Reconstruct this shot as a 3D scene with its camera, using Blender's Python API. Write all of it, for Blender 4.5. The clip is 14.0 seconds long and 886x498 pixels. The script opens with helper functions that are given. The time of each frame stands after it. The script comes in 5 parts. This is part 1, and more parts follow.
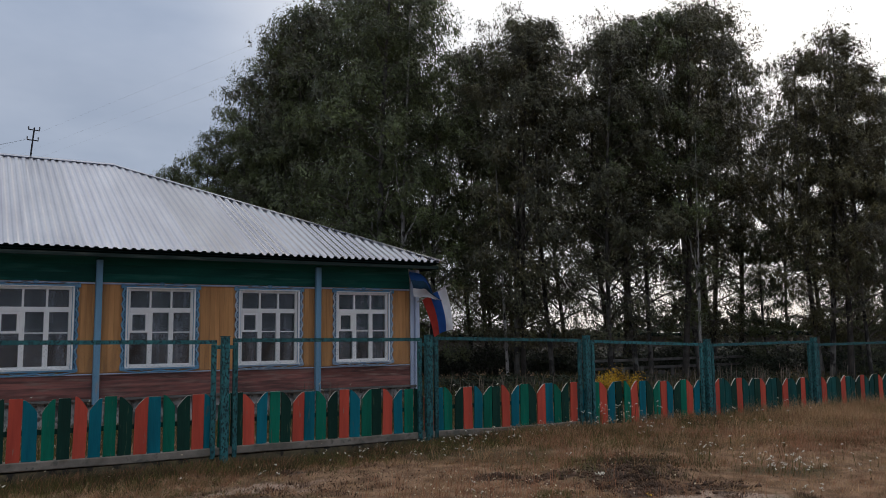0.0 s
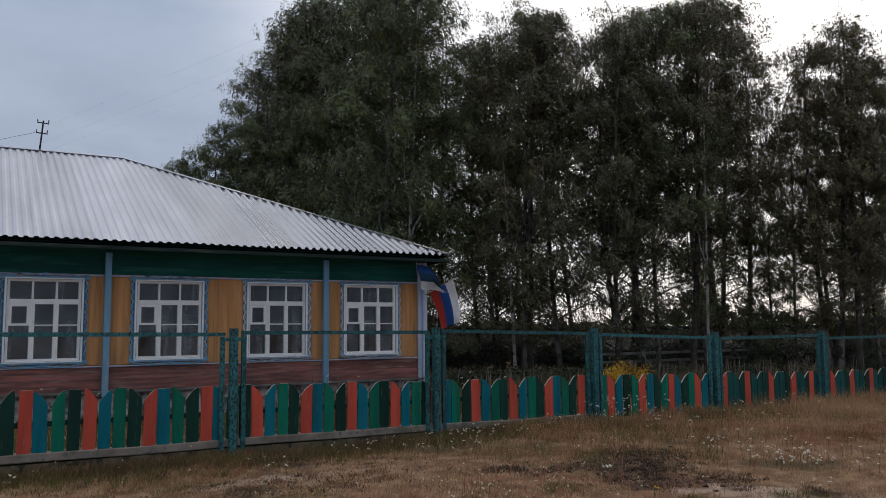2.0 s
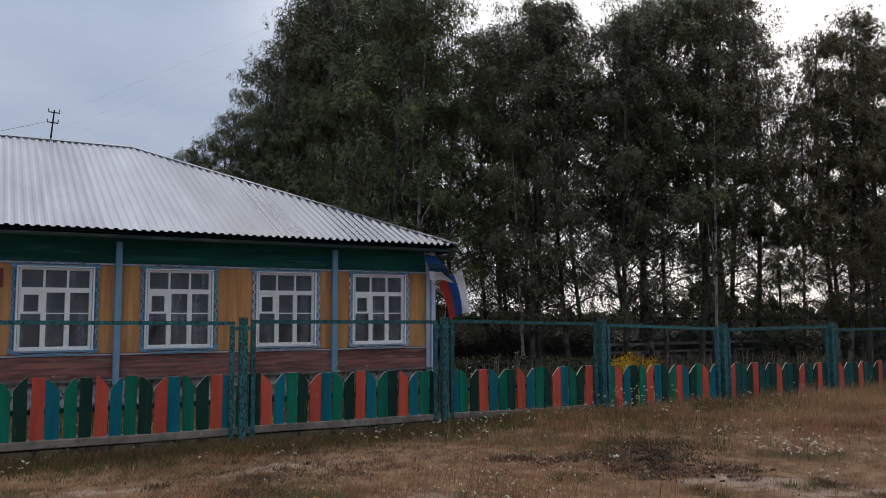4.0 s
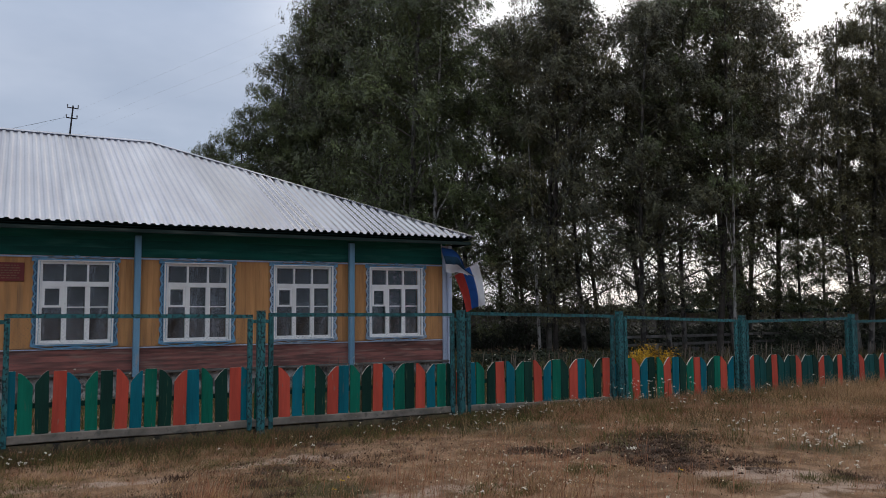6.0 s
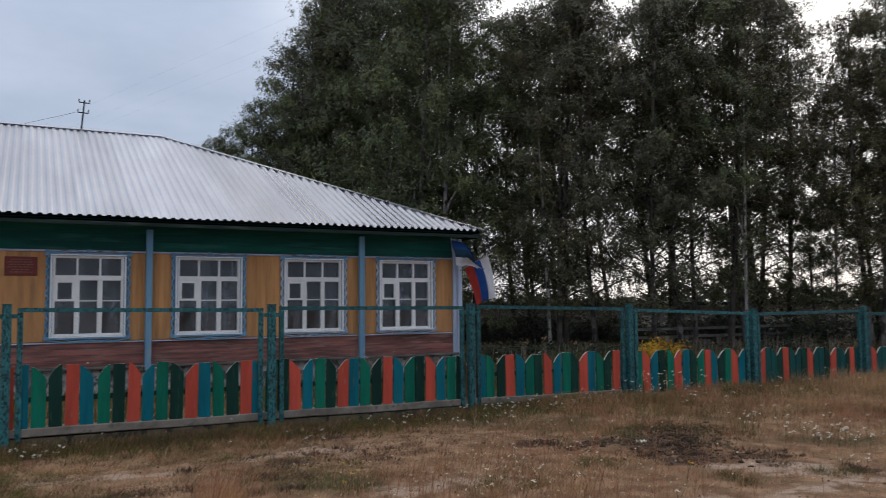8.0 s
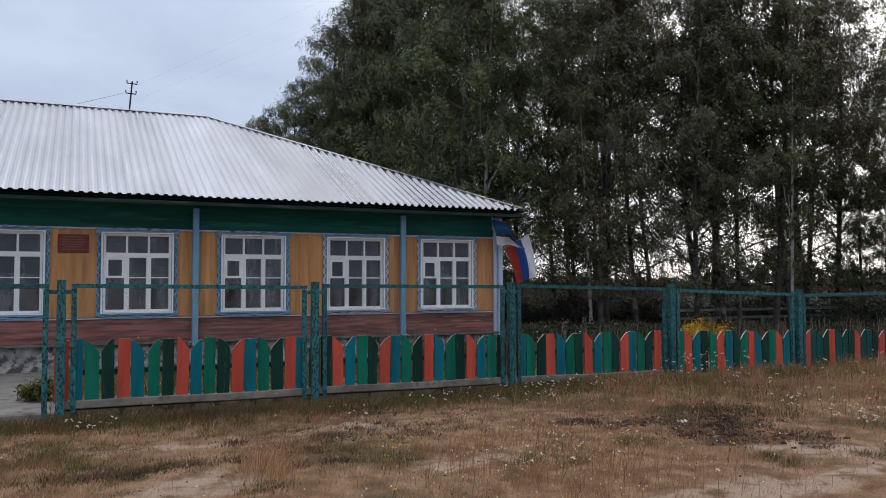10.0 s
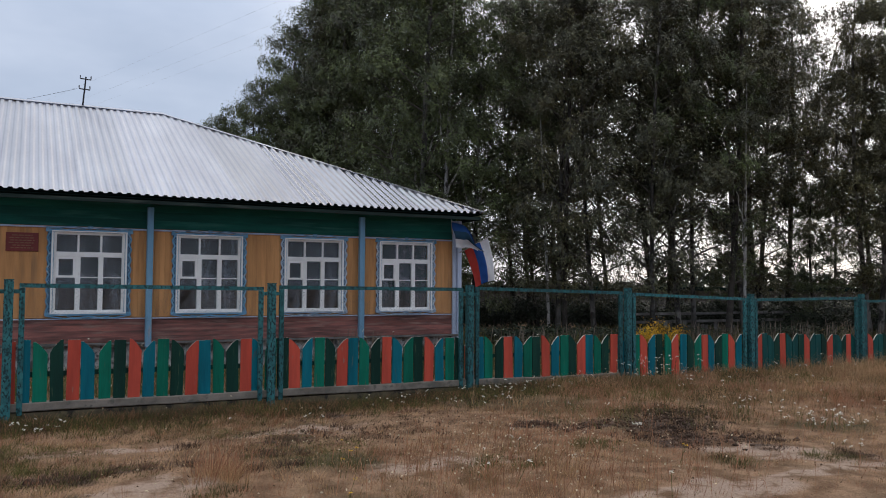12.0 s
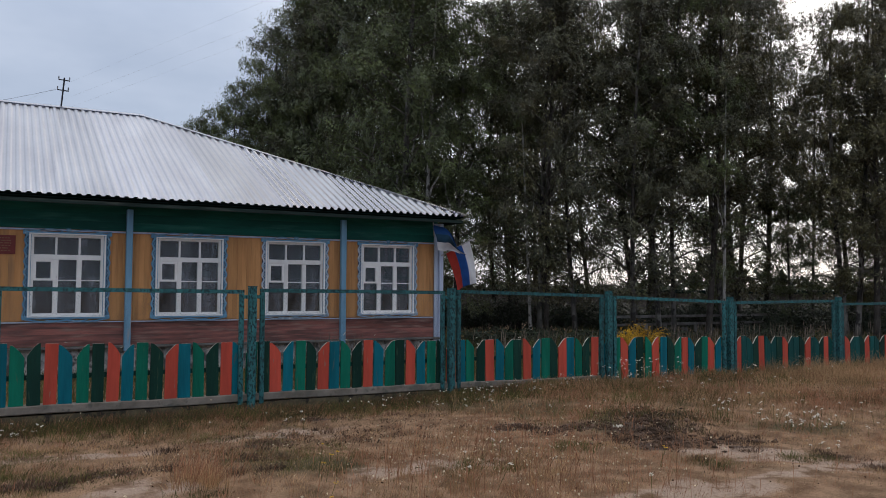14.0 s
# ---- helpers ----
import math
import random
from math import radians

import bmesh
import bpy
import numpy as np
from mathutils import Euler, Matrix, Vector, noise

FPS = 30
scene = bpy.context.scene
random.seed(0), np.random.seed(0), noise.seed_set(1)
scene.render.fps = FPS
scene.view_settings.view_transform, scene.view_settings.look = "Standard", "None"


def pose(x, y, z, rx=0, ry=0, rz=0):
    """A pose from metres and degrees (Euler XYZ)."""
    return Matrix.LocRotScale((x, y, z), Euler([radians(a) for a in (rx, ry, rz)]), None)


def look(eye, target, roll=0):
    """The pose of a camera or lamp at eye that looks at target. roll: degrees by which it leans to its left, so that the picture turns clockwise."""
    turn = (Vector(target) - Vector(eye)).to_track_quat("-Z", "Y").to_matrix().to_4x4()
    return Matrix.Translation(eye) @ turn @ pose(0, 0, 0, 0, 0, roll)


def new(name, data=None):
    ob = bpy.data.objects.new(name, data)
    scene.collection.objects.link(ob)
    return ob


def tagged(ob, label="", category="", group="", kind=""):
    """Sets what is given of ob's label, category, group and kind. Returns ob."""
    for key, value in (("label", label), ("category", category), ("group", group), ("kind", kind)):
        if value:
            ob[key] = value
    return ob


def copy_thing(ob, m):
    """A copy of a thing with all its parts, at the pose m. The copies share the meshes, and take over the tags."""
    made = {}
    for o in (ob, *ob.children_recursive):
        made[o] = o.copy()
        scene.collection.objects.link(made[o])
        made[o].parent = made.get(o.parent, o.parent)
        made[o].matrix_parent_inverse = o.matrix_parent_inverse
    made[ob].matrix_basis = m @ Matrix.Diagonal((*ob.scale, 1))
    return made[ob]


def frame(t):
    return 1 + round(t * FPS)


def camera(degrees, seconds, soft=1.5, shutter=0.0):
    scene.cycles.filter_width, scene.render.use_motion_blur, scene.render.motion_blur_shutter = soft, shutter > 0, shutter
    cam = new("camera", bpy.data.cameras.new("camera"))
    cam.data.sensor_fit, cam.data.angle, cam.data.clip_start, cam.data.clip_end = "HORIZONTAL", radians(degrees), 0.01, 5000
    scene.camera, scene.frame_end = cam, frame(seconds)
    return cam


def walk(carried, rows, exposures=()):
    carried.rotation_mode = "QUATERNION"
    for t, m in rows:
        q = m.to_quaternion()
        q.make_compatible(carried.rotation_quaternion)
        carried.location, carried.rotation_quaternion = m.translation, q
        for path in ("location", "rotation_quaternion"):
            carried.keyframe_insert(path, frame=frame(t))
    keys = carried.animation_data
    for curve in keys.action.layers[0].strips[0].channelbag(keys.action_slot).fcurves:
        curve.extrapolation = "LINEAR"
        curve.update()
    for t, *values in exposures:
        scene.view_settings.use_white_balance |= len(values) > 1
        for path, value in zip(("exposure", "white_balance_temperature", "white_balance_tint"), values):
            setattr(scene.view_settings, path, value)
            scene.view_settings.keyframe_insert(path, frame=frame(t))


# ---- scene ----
cam = camera(57.7, 14.0, soft=0.9, shutter=0.7)
PATH = [
    (0, (0.144, -1.477, 1.664), (1.153, 0.236, 1.878), -0.6),
    (0.5, (0.152, -1.462, 1.666), (1.16, 0.253, 1.87), -0.7),
    (1, (0.147, -1.454, 1.667), (1.147, 0.268, 1.864), -0.7),
    (1.5, (0.141, -1.466, 1.662), (1.139, 0.256, 1.859), -0.6),
    (2, (0.138, -1.477, 1.661), (1.132, 0.247, 1.858), -0.5),
    (2.5, (0.131, -1.482, 1.663), (1.122, 0.245, 1.854), -0.5),
    (3, (0.125, -1.491, 1.664), (1.114, 0.237, 1.848), -0.4),
    (5.5, (0.125, -1.51, 1.655), (1.073, 0.244, 1.814), -0.3),
    (6, (0.124, -1.511, 1.657), (1.065, 0.246, 1.812), -0.4),
    (6.5, (0.126, -1.51, 1.655), (1.064, 0.25, 1.806), -0.5),
    (7, (0.121, -1.514, 1.656), (1.059, 0.247, 1.803), -0.5),
    (7.5, (0.126, -1.518, 1.659), (1.061, 0.245, 1.802), -0.5),
    (8, (0.132, -1.527, 1.666), (1.051, 0.245, 1.803), -0.5),
    (8.2, (0.132, -1.533, 1.667), (0.98, 0.273, 1.798), -0.5),
    (10.3, (0.094, -1.586, 1.652), (0.924, 0.232, 1.736), -0.1),
    (10.5, (0.094, -1.591, 1.651), (0.931, 0.224, 1.735), -0.0),
    (11, (0.102, -1.565, 1.653), (0.968, 0.236, 1.739), 0.0),
    (11.5, (0.104, -1.562, 1.653), (1.001, 0.223, 1.743), 0.3),
    (12, (0.112, -1.56, 1.653), (1.032, 0.214, 1.746), 0.3),
    (12.5, (0.122, -1.556, 1.656), (1.057, 0.209, 1.752), 0.3),
    (13, (0.125, -1.56, 1.659), (1.07, 0.2, 1.756), 0.3),
    (13.5, (0.115, -1.563, 1.659), (1.069, 0.192, 1.757), 0.3),
    (14, (0.115, -1.564, 1.658), (1.074, 0.188, 1.758), 0.3),
]
EXPOSURES = [(0, -0.30), (3, -0.2), (5.5, -0.08), (8, 0.05), (10.3, 0.28), (11, 0.25), (12.5, 0.12), (14, 0.07)]
walk(cam, [(t, look(eye, target, roll)) for t, eye, target, roll in PATH], EXPOSURES)


# ---------------------------------------------------------------- light
SUN_AZ, SUN_EL = radians(52), radians(24)      # clockwise from +y; low behind the birches
SUN_DIR = Vector((math.sin(SUN_AZ) * math.cos(SUN_EL), math.cos(SUN_AZ) * math.cos(SUN_EL), math.sin(SUN_EL)))


def make_world():
    w = bpy.data.worlds.new("overcast_sky")
    scene.world = w
    w.use_nodes = True
    nt = w.node_tree
    nt.nodes.clear()
    out = nt.nodes.new("ShaderNodeOutputWorld")
    bg = nt.nodes.new("ShaderNodeBackground")
    sky = nt.nodes.new("ShaderNodeTexSky")
    sky.sky_type = "NISHITA"
    sky.sun_disc = False
    sky.sun_elevation, sky.sun_rotation = SUN_EL, SUN_AZ
    sky_dim = nt.nodes.new("ShaderNodeVectorMath")
    sky_dim.operation = "SCALE"
    sky_dim.inputs["Scale"].default_value = 0.10
    nt.links.new(sky.outputs[0], sky_dim.inputs[0])
    co = nt.nodes.new("ShaderNodeTexCoord")
    mp = nt.nodes.new("ShaderNodeMapping")
    mp.inputs["Scale"].default_value = (1.0, 1.0, 2.6)
    nt.links.new(co.outputs["Generated"], mp.inputs[0])
    nz = nt.nodes.new("ShaderNodeTexNoise")
    nz.inputs["Scale"].default_value, nz.inputs["Detail"].default_value, nz.inputs["Roughness"].default_value = 2.2, 5, 0.52
    nt.links.new(mp.outputs[0], nz.inputs[0])
    ramp = nt.nodes.new("ShaderNodeValToRGB")
    ramp.color_ramp.elements[0].position, ramp.color_ramp.elements[0].color = 0.38, (0.34, 0.415, 0.56, 1)
    ramp.color_ramp.elements[1].position, ramp.color_ramp.elements[1].color = 0.64, (0.53, 0.60, 0.745, 1)
    nt.links.new(nz.outputs[0], ramp.inputs[0])
    # thin cloud grows brighter round the hidden sun
    dot = nt.nodes.new("ShaderNodeVectorMath")
    dot.operation = "DOT_PRODUCT"
    dot.inputs[1].default_value = SUN_DIR
    nrm = nt.nodes.new("ShaderNodeVectorMath")
    nrm.operation = "NORMALIZE"
    nt.links.new(co.outputs["Generated"], nrm.inputs[0])
    nt.links.new(nrm.outputs[0], dot.inputs[0])
    glow = nt.nodes.new("ShaderNodeMapRange")
    glow.interpolation_type = "SMOOTHSTEP"
    glow.inputs["From Min"].default_value, glow.inputs["From Max"].default_value = 0.79, 0.985
    glow.inputs["To Min"].default_value, glow.inputs["To Max"].default_value = 0.0, 0.95
    nt.links.new(dot.outputs["Value"], glow.inputs[0])
    mix = nt.nodes.new("ShaderNodeMix")
    mix.data_type = "RGBA"
    mix.inputs["B"].default_value = (1.34, 1.33, 1.33, 1)
    nt.links.new(glow.outputs[0], mix.inputs["Factor"])
    nt.links.new(ramp.outputs[0], mix.inputs["A"])
    blend = nt.nodes.new("ShaderNodeMix")
    blend.data_type = "RGBA"
    blend.inputs["Factor"].default_value = 0.88
    nt.links.new(sky_dim.outputs[0], blend.inputs["A"])
    nt.links.new(mix.outputs["Result"], blend.inputs["B"])
    sep = nt.nodes.new("ShaderNodeSeparateXYZ")
    nt.links.new(nrm.outputs[0], sep.inputs[0])
    lift = nt.nodes.new("ShaderNodeMapRange")
    lift.inputs["From Min"].default_value, lift.inputs["From Max"].default_value = 0.28, 1.0
    lift.inputs["To Min"].default_value, lift.inputs["To Max"].default_value = 1.0, 2.0
    nt.links.new(sep.outputs["Z"], lift.inputs[0])
    # thicker cloud overhead is less blue than the thin cloud low down
    high = nt.nodes.new("ShaderNodeMapRange")
    high.interpolation_type = "SMOOTHSTEP"
    high.inputs["From Min"].default_value, high.inputs["From Max"].default_value = 0.34, 0.70
    nt.links.new(sep.outputs["Z"], high.inputs[0])
    thick = nt.nodes.new("ShaderNodeMix")
    thick.data_type = "RGBA"
    thick.blend_type = "MULTIPLY"
    thick.inputs["B"].default_value = (1.16, 1.03, 0.84, 1)
    nt.links.new(high.outputs[0], thick.inputs["Factor"])
    nt.links.new(blend.outputs["Result"], thick.inputs["A"])
    nt.links.new(thick.outputs["Result"], bg.inputs[0])
    nt.links.new(lift.outputs[0], bg.inputs[1])
    nt.links.new(bg.outputs[0], out.inputs[0])


make_world()
sun_data = bpy.data.lights.new("sun", "SUN")
sun_data.energy, sun_data.angle, sun_data.color = 0.6, radians(20), (1.0, 0.95, 0.88)
sun = new("sun", sun_data)
sun.matrix_world = look(SUN_DIR * 60, (0, 0, 0))
tagged(sun, "pale sun behind thin cloud", "sun", kind="structure")


# ---------------------------------------------------------------- materials
def mat(name, c1, c2=None, rough=0.8, metal=0.0, scale=6.0, stretch=(1, 1, 1), bump=0.15, fine=60.0, vary=0.12,
        island=False, spots=None, spec=0.3, spot_scale=18.0, spot_at=(0.56, 0.64), trans=0.0):
    """Paint or stuff with two scales of variation; c1..c2 over coarse noise, fine grain in tone and relief."""
    c2 = c2 or tuple(v * 0.75 for v in c1)
    m = bpy.data.materials.new(name)
    m.use_nodes = True
    nt = m.node_tree
    bsdf = nt.nodes["Principled BSDF"]
    N, Lk = nt.nodes.new, nt.links.new
    co = N("ShaderNodeTexCoord")
    info = N("ShaderNodeObjectInfo")
    mp = N("ShaderNodeMapping")
    mp.inputs["Scale"].default_value = stretch
    Lk(co.outputs["Object"], mp.inputs[0])
    shift = N("ShaderNodeVectorMath")
    shift.operation = "MULTIPLY_ADD"
    shift.inputs[1].default_value = (37.0, 19.0, 53.0)
    Lk(info.outputs["Random"], shift.inputs[0])
    Lk(mp.outputs[0], shift.inputs[2])
    n1 = N("ShaderNodeTexNoise")
    n1.inputs["Scale"].default_value, n1.inputs["Detail"].default_value = scale, 4
    Lk(shift.outputs[0], n1.inputs[0])
    n2 = N("ShaderNodeTexNoise")
    n2.inputs["Scale"].default_value, n2.inputs["Detail"].default_value = fine, 3
    Lk(shift.outputs[0], n2.inputs[0])
    ramp = N("ShaderNodeValToRGB")
    ramp.color_ramp.elements[0].position, ramp.color_ramp.elements[0].color = 0.35, (*c2, 1)
    ramp.color_ramp.elements[1].position, ramp.color_ramp.elements[1].color = 0.65, (*c1, 1)
    Lk(n1.outputs[0], ramp.inputs[0])
    hsv = N("ShaderNodeHueSaturation")
    Lk(ramp.outputs[0], hsv.inputs["Color"])
    rnd = N("ShaderNodeNewGeometry").outputs["Random Per Island"] if island else info.outputs["Random"]
    add = N("ShaderNodeMath")
    add.operation = "ADD"
    Lk(rnd, add.inputs[0])
    Lk(n2.outputs[0], add.inputs[1])
    mr = N("ShaderNodeMapRange")
    mr.inputs["From Min"].default_value, mr.inputs["From Max"].default_value = 0.2, 1.8
    mr.inputs["To Min"].default_value, mr.inputs["To Max"].default_value = 1 - 2 * vary, 1 + 2 * vary
    Lk(add.outputs[0], mr.inputs[0])
    Lk(mr.outputs[0], hsv.inputs["Value"])
    col = hsv.outputs[0]
    if spots:
        n3 = N("ShaderNodeTexNoise")
        n3.inputs["Scale"].default_value, n3.inputs["Detail"].default_value = spot_scale, 3
        Lk(shift.outputs[0], n3.inputs[0])
        r3 = N("ShaderNodeMapRange")
        r3.inputs["From Min"].default_value, r3.inputs["From Max"].default_value = spot_at
        Lk(n3.outputs[0], r3.inputs[0])
        mx = N("ShaderNodeMix")
        mx.data_type = "RGBA"
        mx.inputs["B"].default_value = (*spots, 1)
        Lk(r3.outputs[0], mx.inputs["Factor"])
        Lk(col, mx.inputs["A"])
        col = mx.outputs["Result"]
    Lk(col, bsdf.inputs["Base Color"])
    bsdf.inputs["Metallic"].default_value = metal
    bsdf.inputs["Specular IOR Level"].default_value = spec
    rr = N("ShaderNodeMapRange")
    rr.inputs["To Min"].default_value, rr.inputs["To Max"].default_value = max(rough - 0.1, 0.05), min(rough + 0.1, 1)
    Lk(n1.outputs[0], rr.inputs[0])
    Lk(rr.outputs[0], bsdf.inputs["Roughness"])
    if bump:
        b = N("ShaderNodeBump")
        b.inputs["Strength"].default_value, b.inputs["Distance"].default_value = bump, 0.01
        Lk(n2.outputs[0], b.inputs["Height"])
        Lk(b.outputs[0], bsdf.inputs["Normal"])
    if trans:
        tr = N("ShaderNodeBsdfTranslucent")
        Lk(col, tr.inputs[0])
        ms = N("ShaderNodeMixShader")
        ms.inputs[0].default_value = trans
        Lk(bsdf.outputs[0], ms.inputs[1])
        Lk(tr.outputs[0], ms.inputs[2])
        Lk(ms.outputs[0], nt.nodes["Material Output"].inputs[0])
    return m


UP = (1, 1, 0.12)      # grain that runs up and down
ALONG = (0.12, 1, 1)   # grain that runs along x
M = {}
M["red"] = mat("red_paint", (0.60, 0.095, 0.06), (0.47, 0.075, 0.05), 0.55, stretch=UP, scale=9, vary=0.10, spots=(0.30, 0.16, 0.12), spot_scale=30, spot_at=(0.66, 0.72), spec=0.12)
M["blue"] = mat("teal_blue_paint", (0.006, 0.17, 0.225), (0.005, 0.12, 0.16), 0.5, stretch=UP, scale=9, vary=0.12, spots=(0.06, 0.12, 0.13), spot_scale=30, spot_at=(0.66, 0.72), spec=0.12)
M["green"] = mat("green_paint", (0.006, 0.17, 0.108), (0.005, 0.115, 0.074), 0.5, stretch=UP, scale=9, vary=0.12, spots=(0.07, 0.12, 0.08), spot_scale=30, spot_at=(0.66, 0.72), spec=0.12)
M["teal"] = mat("faded_teal_paint", (0.012, 0.088, 0.082), (0.008, 0.058, 0.056), 0.6, stretch=UP, scale=9, vary=0.15, spots=(0.05, 0.09, 0.08), spot_scale=30, spot_at=(0.62, 0.70), spec=0.12)
M["dark"] = mat("dark_green_paint", (0.010, 0.050, 0.036), (0.008, 0.034, 0.026), 0.5, stretch=UP, scale=9, vary=0.15, spots=(0.05, 0.08, 0.05), spot_scale=30, spot_at=(0.66, 0.72), spec=0.12)
M["iron"] = mat("flaking_green_iron", (0.036, 0.165, 0.172), (0.018, 0.088, 0.096), 0.6, scale=14, vary=0.2, stretch=(1, 1, 0.6), spots=(0.010, 0.038, 0.042), spot_scale=42, spot_at=(0.49, 0.60), bump=0.4, fine=60)
# bare wood, made paler for the sky's highlight on plank tops
M["sawn_edge_highlight"] = mat("sky_lit_bare_sawn_wood", (0.62, 0.58, 0.52), (0.46, 0.43, 0.38), 0.9, scale=20, vary=0.15, bump=0)
M["wire"] = mat("dull_wire", (0.10, 0.108, 0.105), (0.06, 0.066, 0.064), 0.7, metal=0.0, bump=0)
M["concrete"] = mat("concrete", (0.25, 0.215, 0.18), (0.14, 0.122, 0.10), 0.95, scale=5, spots=(0.14, 0.13, 0.11), spot_scale=9, bump=0.4)
M["ochre"] = mat("ochre_boards", (0.60, 0.305, 0.128), (0.44, 0.215, 0.088), 0.75, stretch=UP, scale=7, vary=0.07, fine=45, spots=(0.27, 0.155, 0.085), spot_scale=6, spot_at=(0.54, 0.74), spec=0.15)
M["band"] = mat("dark_green_boards", (0.013, 0.105, 0.080), (0.009, 0.066, 0.052), 0.75, stretch=ALONG, scale=6, vary=0.14, spec=0.15, spots=(0.030, 0.125, 0.100), spot_scale=7, spot_at=(0.58, 0.72))
M["oxblood"] = mat("worn_red_brown_boards", (0.29, 0.112, 0.094), (0.105, 0.054, 0.049), 0.75, stretch=ALONG, scale=11, vary=0.22, spots=(0.30, 0.185, 0.155), spot_scale=13, spot_at=(0.55, 0.72), fine=55, spec=0.15)
M["post_blue"] = mat("pale_blue_paint", (0.17, 0.335, 0.475), (0.13, 0.265, 0.385), 0.6, stretch=UP, scale=6, vary=0.10, spots=(0.30, 0.34, 0.38), spot_scale=14, spot_at=(0.62, 0.72))
M["trim_blue"] = mat("blue_carving_paint", (0.16, 0.34, 0.50), (0.11, 0.255, 0.39), 0.6, scale=9, vary=0.12, spots=(0.40, 0.47, 0.54), spot_scale=14, spot_at=(0.57, 0.72))
M["trim_faded"] = mat("faded_blue_carving_paint", (0.36, 0.46, 0.58), (0.24, 0.35, 0.48), 0.7, scale=9, vary=0.12, spots=(0.58, 0.60, 0.63), spot_scale=12, spot_at=(0.50, 0.66))
# navy stands in for shadow in the carving's holes and round its scallops
M["navy"] = mat("navy_hole_shade_board", (0.020, 0.045, 0.09), (0.012, 0.03, 0.06), 0.6, scale=9)
M["white"] = mat("white_window_paint", (0.92, 0.905, 0.885), (0.84, 0.82, 0.80), 0.5, scale=7, vary=0.05, bump=0.08, spots=(0.45, 0.44, 0.42), spot_scale=25, spot_at=(0.68, 0.76))
M["pale_corner"] = mat("faded_blue_corner_board", (0.52, 0.58, 0.71), (0.41, 0.48, 0.62), 0.7, stretch=UP, scale=8, vary=0.1)
# near black: the shade under the eaves is put into this colour
M["soffit"] = mat("shade_black_eaves_board", (0.012, 0.026, 0.025), (0.007, 0.016, 0.015), 0.95, stretch=ALONG, scale=6, vary=0.15, spec=0.0)
M["fascia"] = mat("grey_green_fascia_paint", (0.030, 0.046, 0.042), (0.018, 0.028, 0.026), 0.9, stretch=ALONG, scale=6, vary=0.2, spec=0.1, spots=(0.07, 0.08, 0.07), spot_scale=9, spot_at=(0.58, 0.72))
M["plinth"] = mat("whitewashed_rubble", (0.50, 0.48, 0.455), (0.20, 0.19, 0.18), 0.95, scale=5, spots=(0.10, 0.095, 0.09), spot_scale=7, spot_at=(0.48, 0.58), bump=0.6, fine=25)
# dark plaster colour stands in for the gloom of the rooms
M["inside"] = mat("dim_toned_room_plaster", (0.10, 0.092, 0.088), (0.07, 0.065, 0.062), 0.9, scale=2)
M["plaque"] = mat("maroon_plaque", (0.17, 0.025, 0.022), (0.13, 0.02, 0.018), 0.35, scale=5, vary=0.05, bump=0)
M["plaque_text"] = mat("faded_gold_lettering", (0.27, 0.13, 0.075), (0.20, 0.095, 0.055), 0.5, bump=0)
M["mast"] = mat("dark_steel", (0.035, 0.035, 0.04), (0.025, 0.025, 0.03), 0.6, metal=0.5, bump=0)
M["ceramic"] = mat("grey_porcelain", (0.22, 0.22, 0.23), (0.18, 0.18, 0.19), 0.3, bump=0)
M["flag_white"] = mat("white_cloth", (0.74, 0.74, 0.76), (0.66, 0.66, 0.70), 0.85, trans=0.25, bump=0.05)
M["flag_blue"] = mat("blue_cloth", (0.025, 0.10, 0.36), (0.02, 0.08, 0.28), 0.85, trans=0.25, bump=0.05)
M["flag_red"] = mat("red_cloth", (0.58, 0.065, 0.05), (0.47, 0.055, 0.04), 0.85, trans=0.25, bump=0.05)
M["flag_navy"] = mat("deep_blue_cloth", (0.012, 0.065, 0.21), (0.01, 0.05, 0.17), 0.85, trans=0.25, bump=0.05)
M["flag_green"] = mat("dark_green_cloth", (0.010, 0.045, 0.085), (0.008, 0.035, 0.065), 0.85, trans=0.25, bump=0.05)
M["pole_wood"] = mat("pale_pole", (0.45, 0.43, 0.40), (0.36, 0.34, 0.31), 0.6)
M["leaf_green"] = mat("green_birch_leaf", (0.116, 0.142, 0.048), (0.041, 0.052, 0.021), 0.45, scale=0.7, vary=0.36, island=True, bump=0, trans=0.10, spec=0.5, fine=3)
M["leaf"] = mat("birch_leaf", (0.106, 0.105, 0.050), (0.036, 0.037, 0.021), 0.42, scale=0.7, vary=0.36, island=True, bump=0, trans=0.10, spec=0.5, fine=3)
M["leaf_warm"] = mat("yellowing_birch_leaf", (0.124, 0.113, 0.046), (0.042, 0.039, 0.019), 0.45, scale=0.7, vary=0.36, island=True, bump=0, trans=0.10, spec=0.5, fine=3)
# trunk bark darkened in colour for the shade low under the crowns
M["bark"] = mat("shade_toned_birch_bark", (0.17, 0.157, 0.145), (0.055, 0.05, 0.046), 0.8, scale=2.0, stretch=(1, 1, 0.6), spots=(0.03, 0.027, 0.025), spot_scale=3.2, spot_at=(0.47, 0.55), bump=0.4, fine=14)
M["bark_pale"] = mat("pale_birch_bark", (0.40, 0.385, 0.365), (0.22, 0.21, 0.20), 0.75, scale=2.0, stretch=(1, 1, 0.6), spots=(0.05, 0.045, 0.04), spot_scale=4.5, spot_at=(0.55, 0.63), bump=0.3, fine=14)
M["bark_dark"] = mat("dark_rough_bark", (0.065, 0.055, 0.048), (0.03, 0.026, 0.023), 0.9, scale=3, bump=0.5, fine=14)
